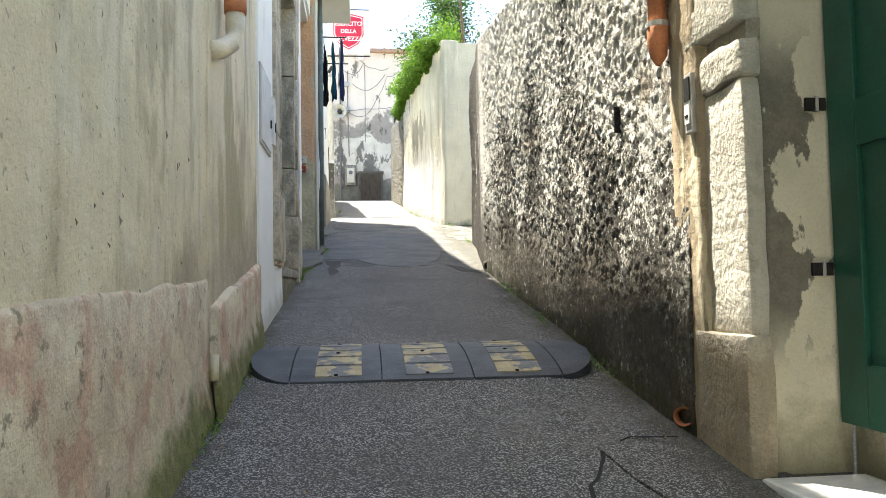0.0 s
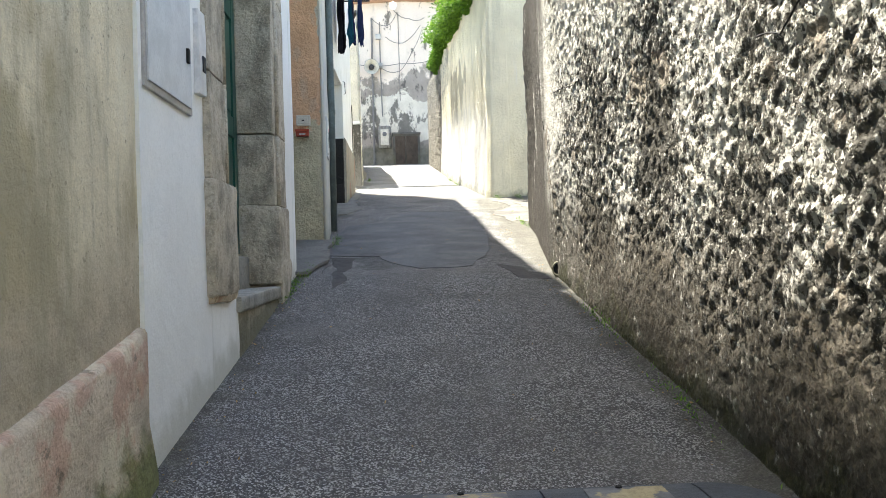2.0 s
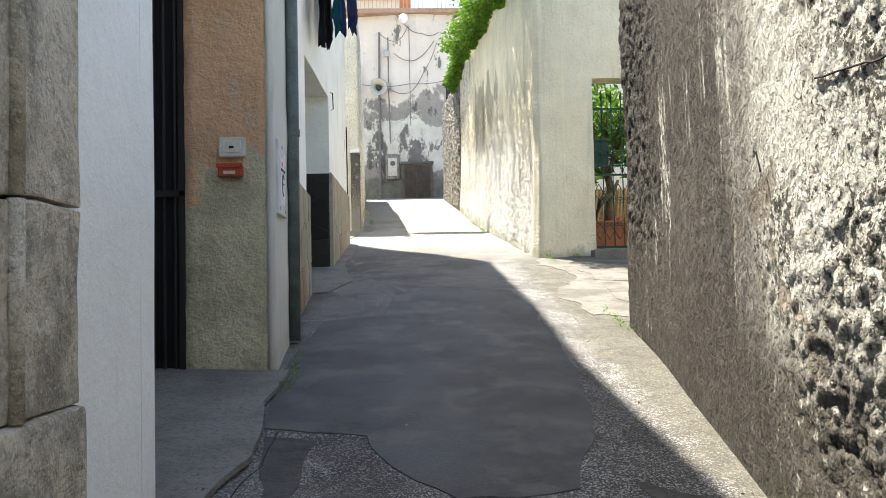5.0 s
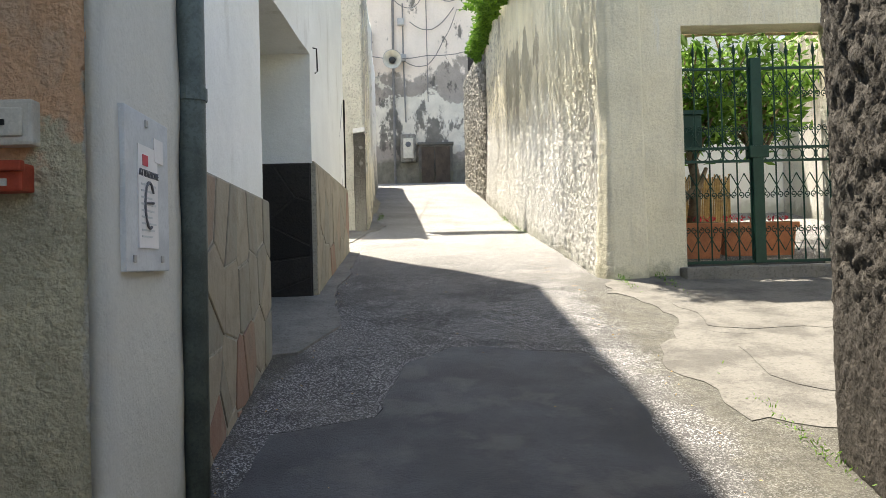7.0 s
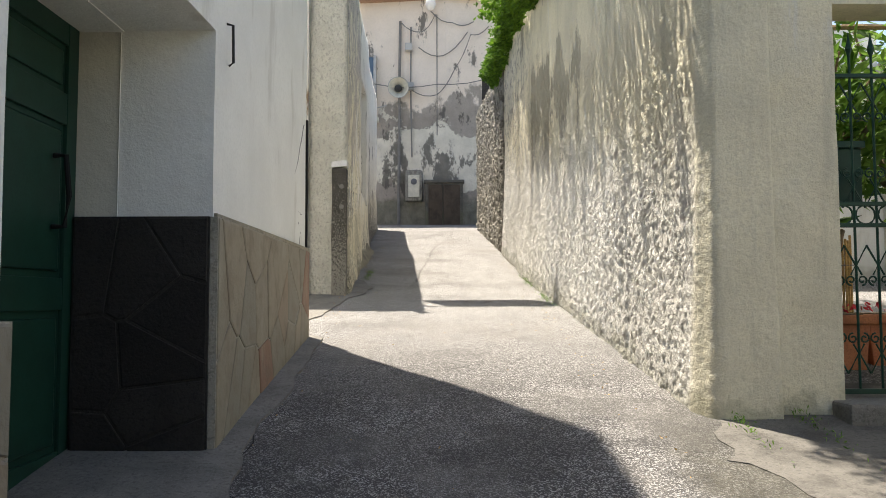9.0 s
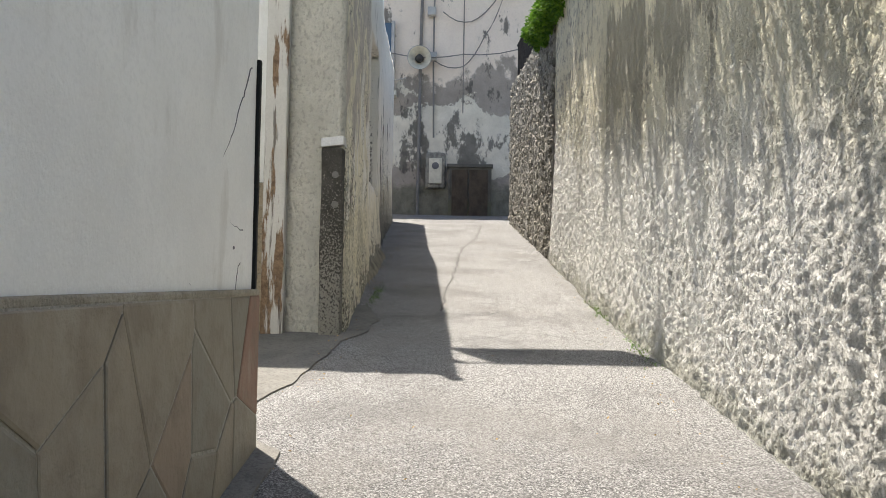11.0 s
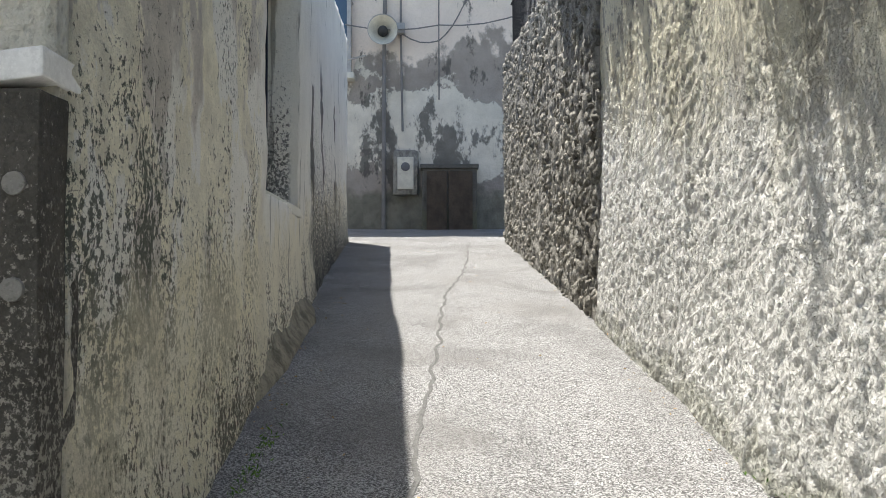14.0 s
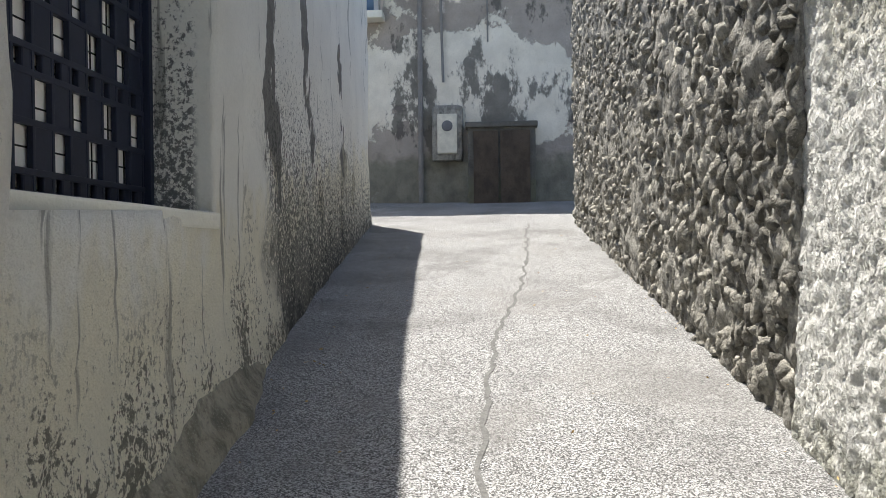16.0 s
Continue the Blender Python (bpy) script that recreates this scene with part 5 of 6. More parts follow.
def sign():
    th = holder("hanging_sign", "white projecting sign with a red shield and lettering", "sign")
    y = 24.4
    x0, x1, z0, z1 = -1.03, 0.30, 8.92, 10.32
    part("board", boxm(x0, x1, y - 0.04, y + 0.04, z0, z1, bevel=0.008), SIGNWHITE, th)
    cx, cz, s = -0.365, 9.64, 0.55
    out = [(-0.85, 0.85), (0.0, 1.05), (0.85, 0.85), (0.85, -0.2), (0.55, -0.72), (0.0, -1.05), (-0.55, -0.72), (-0.85, -0.2)]
    for nm, k, w, mt in (("shield_rim", 1.0, 0.047, SIGNRED), ("shield_line", 0.93, 0.050, SIGNWHITE), ("shield", 0.88, 0.053, SIGNRED)):
        bm = bmesh.new()
        f = bm.faces.new([bm.verts.new((cx + a * s * k, y - w, cz + b * s * k)) for a, b in out])
        r = bmesh.ops.extrude_face_region(bm, geom=[f])
        for v in [e for e in r["geom"] if isinstance(e, bmesh.types.BMVert)]:
            v.co.y += 0.02
        bmesh.ops.recalc_face_normals(bm, faces=bm.faces[:])
        part(nm, bm, mt, th)
    for k, word in enumerate(("Esercito", "della", "Salvezza")):
        m = Matrix(((1, 0, 0, cx), (0, 0, -1, y - 0.056), (0, 1, 0, cz + 0.24 - 0.24 * k), (0, 0, 0, 1)))
        writing("lettering", word.upper(), 0.19 if k != 1 else 0.17, SIGNWHITE, m, th, 0.004)
    part("bracket", tubem([(-1.5, y, z0 - 0.05), (x1, y, z0 - 0.05)], 0.02, 8), IRON, th)
    part("bracket", tubem([(-1.5, y, z1 + 0.03), (x1, y, z1 + 0.03)], 0.02, 8), IRON, th)
    part("mast", tubem([(-1.3, y, 7.3), (-1.3, y, z1 + 0.1)], 0.03, 8), IRON, th)
    # Unseen bracket arm, added to cast the thin pole shadow on the lane.
    th = holder("wall_lamp_arm", "dark iron arm projecting from the chapel roof", "bracket")
    part("arm", tubem([(-1.2, 24.0, 7.3), (-1.15, 23.9, 7.9), (-0.85, 23.3, 8.2)], 0.05, 8), IRON, th)


sign()

# ---- chapel front and upper house ----


def chapel():
    th = holder("wall_cross", "dark navy wooden cross on white wall", "cross")
    part("upright", boxm(-2.145, -2.085, 23.36, 23.415, 5.32, 6.02, bevel=0.006), NAVY, th)
    part("crossbar", boxm(-2.34, -1.89, 23.352, 23.41, 5.755, 5.81, bevel=0.006), NAVY, th)
    th = holder("wall_plaque", "white plaque with small grey lettering on wall", "plaque")
    part("plate", boxm(-1.835, -1.605, 23.40, 23.415, 5.555, 5.715, bevel=0.002), SIGNWHITE, th)
    for k in range(6):
        z = 5.695 - k * 0.022
        w = (0.05, 0.10, 0.095, 0.07, 0.08, 0.06)[k]
        part("text_line", boxm(-1.72 - w, -1.72 + w, 23.397, 23.401, z - 0.0025, z + 0.0025), LETTER, th)
    for x in (-1.828, -1.612):
        for z in (5.562, 5.708):
            part("screw", lathe(bmesh.new(), [(0.0, 0.008), (0.006, 0.006), (0.007, 0.0)], (x, 23.4, z), (0, -1, 0), 8), LETTER, th)
    th = holder("door_3", "dark green wooden door edge beside the chapel wall, open", "door", kind="structure")
    part("leaf", boxm(-2.43, -2.375, 22.4, 23.40, 3.68, 6.6, bevel=0.006), GREENPAINT, th)
    th = holder("door_post", "weathered white-painted wooden post, paint peeling", "post")
    part("board", rough_up(boxm(-1.485, -1.30, 23.27, 23.40, 3.58, 7.5, bevel=0.012), 0.006, 3, 3), WOODW, th)
    th = tagged(strip_wall("pier", [(-1.30, 23.36), (-0.83, 23.36)], 3.3, 7.9, 0.1, PIER, 1, res=0.06, relief=lumps(0.006, 3, 0.006, 18), kind=""), "cream rough plaster pier at the house corner", "pier", kind="structure")
    th = holder("plinth_block", "black lichened cement plinth with a white cap", "plinth")
    part("block", rough_up(boxm(-1.005, -0.825, 23.28, 23.5, 3.55, 5.31, bevel=0.012), 0.008, 6, 5), PLINTH, th, "", True)
    bm = boxm(-1.01, -0.82, 23.272, 23.5, 5.31, 5.385, bevel=0.006)
    for v in bm.verts:
        v.co.z += (v.co.x + 1.02) * 0.12
    part("cap", bm, MARBLE, th, "white stone cap")
    for z in (5.08, 4.83):
        part("disc", lathe(bmesh.new(), [(0.0, 0.012), (0.028, 0.01), (0.03, 0.0)], (-0.885, 23.283, z), (0, -1, 0), 12), CONCRETE, th)


chapel()


def window_grille():
    th = holder("window_1", "navy metal window grille of staggered loops, wired glass behind", "window", kind="structure")
    y0, y1, z0, z1 = 26.42, 28.02, 5.47, 7.4
    x = -1.33
    # Opaque white plate: the glass's bright reflection is painted as its colour.
    part("pane", boxm(x - 0.034, x - 0.026, y0 - 0.1, y1 + 0.1, z0 - 0.1, z1 + 0.1), SIGNWHITE, th, "wired pane painted white for its bright reflection")
    for k in range(12):
        y = y0 + 0.06 + k * 0.135
        part("wire", boxm(x - 0.026, x - 0.022, y - 0.003, y + 0.003, z0, z1), BLACK, th)
    for k in range(14):
        z = z0 + 0.06 + k * 0.14
        part("wire", boxm(x - 0.026, x - 0.023, y0, y1, z - 0.003, z + 0.003), BLACK, th)
    bm = bmesh.new()
    for a in ((y0, y0 + 0.05, z0, z1), (y1 - 0.05, y1, z0, z1), (y0, y1, z0, z0 + 0.05), (y0, y1, z1 - 0.05, z1)):
        add_box(bm, x - 0.03, x + 0.03, *a, bevel=0.005)
    part("frame", bm, NAVY, th)
    cw = 0.118
    cols = int((y1 - y0) / cw)
    z = z0 + 0.03
    row = 0
    while z < z1 - 0.1:
        kind = row % 3
        ht = 0.085 if kind == 0 else 0.165
        for c in range(cols + 1):
            ya, yb = y0 + c * cw, min(y0 + (c + 1) * cw, y1)
            if yb - ya < 0.03:
                continue
            if kind and (c + kind) % 2:
                part("plate", boxm(x - 0.022, x + 0.002, ya + 0.004, yb - 0.004, z + 0.004, z + ht - 0.004, bevel=0.008), NAVY, th)
            elif kind == 0:
                part("plate", boxm(x - 0.022, x + 0.002, ya + 0.055, yb - 0.004, z + 0.004, z + ht - 0.004, bevel=0.008), NAVY, th)
        part("crossbar", boxm(x - 0.02, x + 0.005, y0, y1, z - 0.012, z + 0.012, bevel=0.003), NAVY, th)
        z += ht
        row += 1
    for c in range(1, cols + 1):
        part("bar", boxm(x - 0.018, x + 0.004, y0 + c * cw - 0.009, y0 + c * cw + 0.009, z0, z1, bevel=0.003), NAVY, th)
    part("window_sill", rough_up(boxm(-1.36, -1.02, y0 - 0.02, y1 + 0.04, z0 - 0.06, z0 + 0.012, bevel=0.012), 0.006, 5, 3), OFFWHITE, th)


window_grille()

# ---- head of the lane ----


def end_wall_things():
    th = holder("horn_loudspeaker", "grey horn loudspeaker on the peeling wall", "loudspeaker")
    c = (-1.04, 38.62, 10.5)
    part("horn", lathe(bmesh.new(), [(0.335, 0.0), (0.34, 0.02), (0.30, -0.05), (0.2, -0.16), (0.12, -0.30), (0.08, -0.4)], c, (0.05, -1, -0.08), 32), TIN, th, "", True)
    part("throat", lathe(bmesh.new(), [(0.0, 0.02), (0.07, 0.01), (0.10, -0.05), (0.12, -0.2)], c, (0.05, -1, -0.08), 20), HOOD, th, "dark horn centre", True)
    part("cone", lathe(bmesh.new(), [(0.328, -0.005), (0.26, -0.07), (0.17, -0.17), (0.1, -0.24)], c, (0.05, -1, -0.08), 32), PLASTICWHITE, th, "", True)
    part("bracket", tubem([(-1.04, 38.9, 10.5), (-1.04, 39.2, 10.5)], 0.05, 10), TIN, th)
    th = holder("conduit", "grey conduit pipe down the peeling wall", "pipe")
    part("pipe", tubem([(-1.05, 39.0, 6.1), (-1.03, 39.0, 10.2), (-1.0, 39.0, 12.8)], 0.045, 8), WIRE, th)
    th = holder("conduit", "thin dark conduit down the peeling wall", "pipe")
    part("pipe", tubem([(-0.62, 38.98, 8.3), (-0.66, 38.98, 10.6), (-0.65, 38.98, 12.6)], 0.025, 8), WIRE, th)
    th = holder("shrine_plaque", "small white relief plaque with a dark oval on wall", "plaque")
    part("surround", rough_up(boxm(-0.83, -0.27, 38.86, 39.1, 6.85, 7.86, bevel=0.06), 0.03, 5, 3), RUBBLE_BACK, th, "", True)
    part("plate", boxm(-0.73, -0.37, 38.82, 38.88, 6.98, 7.70, bevel=0.02), PLASTICWHITE, th)
    part("oval", lathe(bmesh.new(), [(0.0, 0.02), (0.085, 0.015), (0.1, 0.0)], (-0.55, 38.82, 7.48), (0, -1, 0), 16), LETTER, th, "dark oval picture")
    th = holder("wall_hatch", "low rusty metal double hatch framed in stone", "hatch")
    part("frame", boxm(-0.18, 1.03, 38.72, 39.0, 5.95, 7.45, bevel=0.02), DARKCEM, th)
    for a, b in ((-0.08, 0.36), (0.40, 0.93)):
        part("leaf", rough_up(boxm(a, b, 38.68, 38.74, 6.05, 7.36, bevel=0.01), 0.006, 4, 2), HATCH, th)
    part("cover", boxm(-0.22, 1.07, 38.66, 39.0, 7.42, 7.52, bevel=0.02), DARKCEM, th)
    th = holder("security_camera", "white dome camera under the parapet", "camera")
    part("dome", lathe(bmesh.new(), [(0.0, -0.2), (0.12, -0.15), (0.17, 0.0), (0.15, 0.12), (0.0, 0.2)], (0.0, 38.55, 13.2), n=16), SIGNWHITE, th, "", True)
    part("eye", lathe(bmesh.new(), [(0.0, 0.0), (0.08, -0.03), (0.1, -0.12)], (0.0, 38.42, 13.12), (0, -1, -0.4), 12), BLACK, th)
    part("bracket", tubem([(0.0, 38.6, 13.3), (0.0, 39.1, 13.35)], 0.05, 8), TIN, th)
    th = holder("wall_cables", "loose grey cables looped across the tall wall", "cable")
    for pts in ([(-0.65, 38.9, 10.5), (0.2, 38.8, 10.3), (0.8, 38.8, 11.2), (1.3, 38.85, 12.3), (1.9, 38.9, 12.6)], [(0.0, 38.9, 13.1), (0.7, 38.85, 12.7), (1.4, 38.9, 12.75)],
                [(-1.0, 38.9, 12.75), (-0.3, 38.88, 12.4), (0.15, 38.9, 13.0)], [(-1.9, 38.9, 10.7), (0.2, 38.7, 10.62), (2.2, 38.6, 10.9)], [(-0.4, 38.9, 11.9), (0.4, 38.85, 11.6), (1.2, 38.9, 12.4)], [(0.2, 38.93, 9), (0.2, 38.93, 13)]):
        fine = []
        for a, b in zip(pts, pts[1:]):
            fine += [Vector(a).lerp(Vector(b), k / 4) + Vector((0, 0, -0.12 * math.sin(math.pi * k / 4))) for k in range(4)]
        part("cable", tubem(fine + [pts[-1]], 0.016, 5), WIRE, th)
    for x, z in ((-0.72, 11.9), (-0.68, 10.6)):
        part("junction_box", boxm(x - 0.12, x + 0.12, 38.8, 39.0, z - 0.12, z + 0.12, bevel=0.02), TIN, th)
    th = holder("window_2", "blue-shuttered window with pale frame in tall wall", "window", kind="structure")
    part("pane", boxm(-2.95, -1.85, 39.0, 39.2, 9.65, 11.6), GLASS, th)
    part("window_frame", boxm(-1.87, -1.78, 38.94, 39.2, 9.6, 11.65, bevel=0.01), TIN, th)
    part("window_sill", boxm(-3.1, -1.7, 38.85, 39.2, 9.48, 9.62, bevel=0.02), OFFWHITE, th)
    th = holder("line_bracket", "thin metal bracket under the window", "bracket")
    part("rod", tubem([(-2.4, 38.9, 9.75), (-1.4, 38.4, 9.85)], 0.02, 6), TIN, th)
    th = holder("coping", "weathered tile coping on the tall wall", "coping", kind="structure")
    part("ledge", rough_up(boxm(-9, 8, 38.7, 39.5, 13.5, 13.68, bevel=0.03), 0.02, 2), COPING, th)
    th = holder("roof_railing", "grey iron railing along the roof terrace", "railing")
    part("top_rail", tubem([(-9, 39.1, 14.75), (8, 39.1, 14.75)], 0.03, 6), TIN, th)
    post = part("baluster", tubem([(-9, 39.1, 13.65), (-9, 39.1, 14.75)], 0.014, 5), TIN, th)
    for k in range(1, 110):
        o = new("baluster", post.data)
        o.parent = th
        o.location = (k * 0.155, 0, 0)
    th = holder("roof_house", "pale house with a tiled gable above the terrace", "house")
    part("wall", boxm(-6, -0.2, 42, 47, 5.5, 15.2), OFFWHITE, th)
    bm = boxm(-6.4, 0.3, 41.6, 47.4, 15.2, 15.4)
    for v in bm.verts:
        v.co.z += max(0, 2.0 - abs(v.co.x + 3.5)) * 0.3
    part("roof", bm, TERRACOTTA, th)


HATCH = stone_mat("rusty_sheet", (0.085, 0.065, 0.048), 0.4, 4, 0.7)
COPING = stone_mat("old_roof_tile", (0.42, 0.27, 0.19), 0.3, 3)
end_wall_things()

# ---- east side ----


def doorway_east():
    tagged(strip_wall("door_reveal", [(1.81, 3.42), (2.20, 3.42)], 0.1, 4.3, 0.3, REVEAL, 1, res=0.08, relief=lumps(0.008, 4), kind=""), "peeling cream plaster door reveal", "reveal", kind="structure")
    th = holder("door_pilaster", "rough whitewashed stone pilaster beside the green door", "pilaster")
    part("base_block", rough_up(boxm(1.69, 1.83, 3.375, 3.92, 0.2, 1.18, bevel=0.03), 0.02, 4, 5), PILASTER, th, "", True)
    part("shaft", rough_up(boxm(1.73, 1.83, 3.40, 3.85, 1.17, 2.36, bevel=0.025), 0.015, 4, 5), PILASTER, th, "", True)
    part("capital", rough_up(boxm(1.71, 1.83, 3.39, 3.86, 2.36, 2.55, bevel=0.03), 0.025, 6, 4), PILASTER, th, "", True)
    part("upper_block", rough_up(boxm(1.70, 1.83, 3.40, 3.95, 2.62, 4.3, bevel=0.02), 0.012, 4, 4), PILASTER, th, "", True)
    part("ledge", rough_up(boxm(1.76, 1.83, 3.40, 3.9, 2.54, 2.63), 0.01, 6, 2), CEMENT, th)
    tagged(strip_wall("wall_east_strip", [(1.70, 3.80), (1.69, 4.12)], 0.2, 4.3, 0.3, STRIP, -1, res=0.06, relief=lumps(0.012, 4, 0.008, 14), kind=""), "damp brown render strip beside the pilaster", "wall", kind="structure")
    d = holder("door_4", "dark green wooden street door, closed", "door", kind="structure")
    part("leaf", boxm(2.16, 2.22, 0.9, 3.40, 0.78, 4.2), GREENPAINT, d)
    for z in (2.23, 1.47):
        h = part("hinge", boxm(2.03, 2.13, 3.393, 3.41, z - 0.03, z + 0.03, bevel=0.004), IRON, d, "rusty iron strap hinge")
        part("pin", tubem([(2.085, 3.395, z - 0.035), (2.085, 3.395, z + 0.035)], 0.009, 8), TIN, h)
    for a in ((3.20, 3.40, 0.78, 4.2), (2.1, 2.3, 0.78, 4.2), (2.3, 3.2, 0.78, 1.05), (2.3, 3.2, 2.0, 2.2), (2.3, 3.2, 3.3, 3.5)):
        part("rail", boxm(2.135, 2.165, *a, bevel=0.006), GREENPAINT, d)
    tagged(part("threshold", rough_up(boxm(1.72, 2.5, 0.9, 3.36, 0.1, 0.56, bevel=0.02), 0.01, 4, 3), MARBLE), "pale worn stone threshold", "threshold", kind="structure")
    part("wall_under_door", boxm(2.2, 2.5, 0.9, 3.4, 0.1, 0.80), CEMENT)["kind"] = "structure"
    part("wall_over_door", boxm(2.2, 2.5, -1, 3.4, 4.2, 4.4), OFFWHITE)["kind"] = "structure"
    th = holder("drainpipe", "terracotta downpipe ending above the strip", "drainpipe")
    part("pipe", tubem([(1.63, 4.13, 2.75), (1.63, 4.13, 4.6)], 0.05, 14), TERRACOTTA, th, "", True)
    part("socket", lathe(bmesh.new(), [(0.015, -0.13), (0.045, -0.08), (0.058, 0.0), (0.058, 0.1), (0.05, 0.11)], (1.63, 4.13, 2.75), n=14), TERRACOTTA, th, "", True)
    part("clip", tubem([(1.63, 4.13, 2.83), (1.63, 4.13, 2.86)], 0.062, 14), TIN, th)
    th = holder("meter_niche", "small grey utility meter in a niche", "meter")
    part("box", boxm(1.675, 1.74, 3.83, 3.915, 2.19, 2.50, bevel=0.006), TIN, th)
    part("slot", boxm(1.669, 1.68, 3.84, 3.905, 2.36, 2.48), BLACK, th)
    part("dial", boxm(1.667, 1.68, 3.845, 3.90, 2.24, 2.34), SIGNWHITE, th)
    part("mark", boxm(1.664, 1.67, 3.855, 3.89, 2.27, 2.285), BLACK, th)
    th = holder("drain_outlet", "terracotta drain pipe end at the foot of the wall", "drain")
    part("pipe", lathe(bmesh.new(), [(0.035, -0.1), (0.04, 0.0), (0.052, 0.02), (0.052, 0.0), (0.048, -0.1)], (1.66, 4.03, gz(4.03) + 0.07), (-0.5, -0.85, 0.1), 16), TERRACOTTA, th, "", True)
    th = holder("drain_outlet", "dark drain hole at the foot of the rough wall", "drain")
    part("ring", lathe(bmesh.new(), [(0.045, 0.0), (0.06, 0.012), (0.075, 0.0), (0.075, -0.05)], (1.645, 10.42, gz(10.42) + 0.06), (-0.8, -0.6, 0.1), 16), CEMENT, th, "", True)
    part("hole", lathe(bmesh.new(), [(0.0, 0.004), (0.048, 0.004), (0.05, -0.02)], (1.645, 10.42, gz(10.42) + 0.06), (-0.8, -0.6, 0.1), 16), BLACK, th)
    for k, line in enumerate(([(10.35, 3.38), (10.1, 3.36), (9.93, 3.34), (9.7, 3.30), (9.51, 3.28), (9.3, 3.29)], [(10.8, 3.2), (10.75, 3.08)], [(6.2, 2.75), (6.0, 2.7), (5.85, 2.78), (5.7, 2.74), (5.6, 2.85)])):
        pts = [(1.642, y, z + 0.015 * noise.noise(Vector((y * 23, z * 23, k)))) for (ya, za), (yb, zb) in zip(line, line[1:]) for y, z in [(ya + (yb - ya) * u / 4, za + (zb - za) * u / 4) for u in range(4)]]
        tagged(part("wall_crack", tubem([(x + 0.05 * noise.noise(Vector((y * 0.5, z * 0.6, 7))) * -1 - 0.02 * noise.noise(Vector((y * 1.1, z * 1.1, 3))), y, z) for x, y, z in pts], 0.004, 5), BLACK), "dark crack in the rough lime wall", "crack", kind="structure")
    th = holder("wall_slot", "narrow dark weep slot in the rough wall", "slot")
    part("slit", boxm(1.625, 1.67, 4.9, 4.92, 2.41, 2.58, bevel=0.006), BLACK, th)


def pilaster_mat():
    m = Mat("whitewashed_stone")
    c = m.vary((0.50, 0.475, 0.405), 0.15, 3)
    c = m.mix(m.mul(m.step(m.add(m.z, m.mul(m.noise(5, 8), 0.5)), 1.5, 1.3), 0.8), c, m.vary((0.36, 0.29, 0.20), 0.25, 5))
    c = m.mix(m.mul(m.step(m.noise(9, 8, 0.8, 3), 0.55, 0.64), 0.6), c, (0.33, 0.30, 0.25))
    m.bump(m.noise(22, 6), 0.03)
    return m.done(c)


def reveal_mat():
    m = Mat("peeling_cream")
    c = m.vary((0.58, 0.54, 0.42), 0.12, 3)
    patch = m.mul(m.step(m.add(m.noise(5, 9, 0.6, 2, 0.6), m.mul(m.x, -0.55)), -0.62, -0.59), m.step(m.z, 0.95, 1.35), m.step(m.z, 2.7, 2.3))
    c = m.mix(m.mul(patch, 0.9), c, m.vary((0.13, 0.12, 0.10), 0.3, 12))
    c = m.mix(m.mul(m.step(m.add(m.z, m.mul(m.noise(6, 8), 0.5)), 1.2, 0.95), 0.6), c, m.vary((0.28, 0.26, 0.17), 0.3, 9))
    m.bump(m.noise(12, 8), 0.015)
    return m.done(c)


def strip_mat():
    m = Mat("damp_brown_render")
    c = m.vary((0.36, 0.29, 0.20), 0.2, 4)
    c = m.mix(m.mul(m.step(m.noise(7, 8, 0.15, 4), 0.54, 0.58), 0.85), c, (0.60, 0.54, 0.40))
    c = m.mix(m.mul(m.step(m.noise(8, 8, 0.15, 9), 0.58, 0.64), 0.8), c, (0.16, 0.13, 0.09))
    m.bump(m.noise(16, 7), 0.015)
    return m.done(c)


PILASTER, REVEAL, STRIP = pilaster_mat(), reveal_mat(), strip_mat()
doorway_east()


def scroll(bm, c, r, turns, start, way, flip, rad=0.006):
    pts = []
    for k in range(15):
        a = start + way * turns * math.tau * k / 14
        rr = r * (1 - 0.75 * k / 14)
        pts.append((c[0] + flip * rr * math.cos(a), c[1], c[2] + rr * math.sin(a)))
    tube(bm, pts, rad, 5)


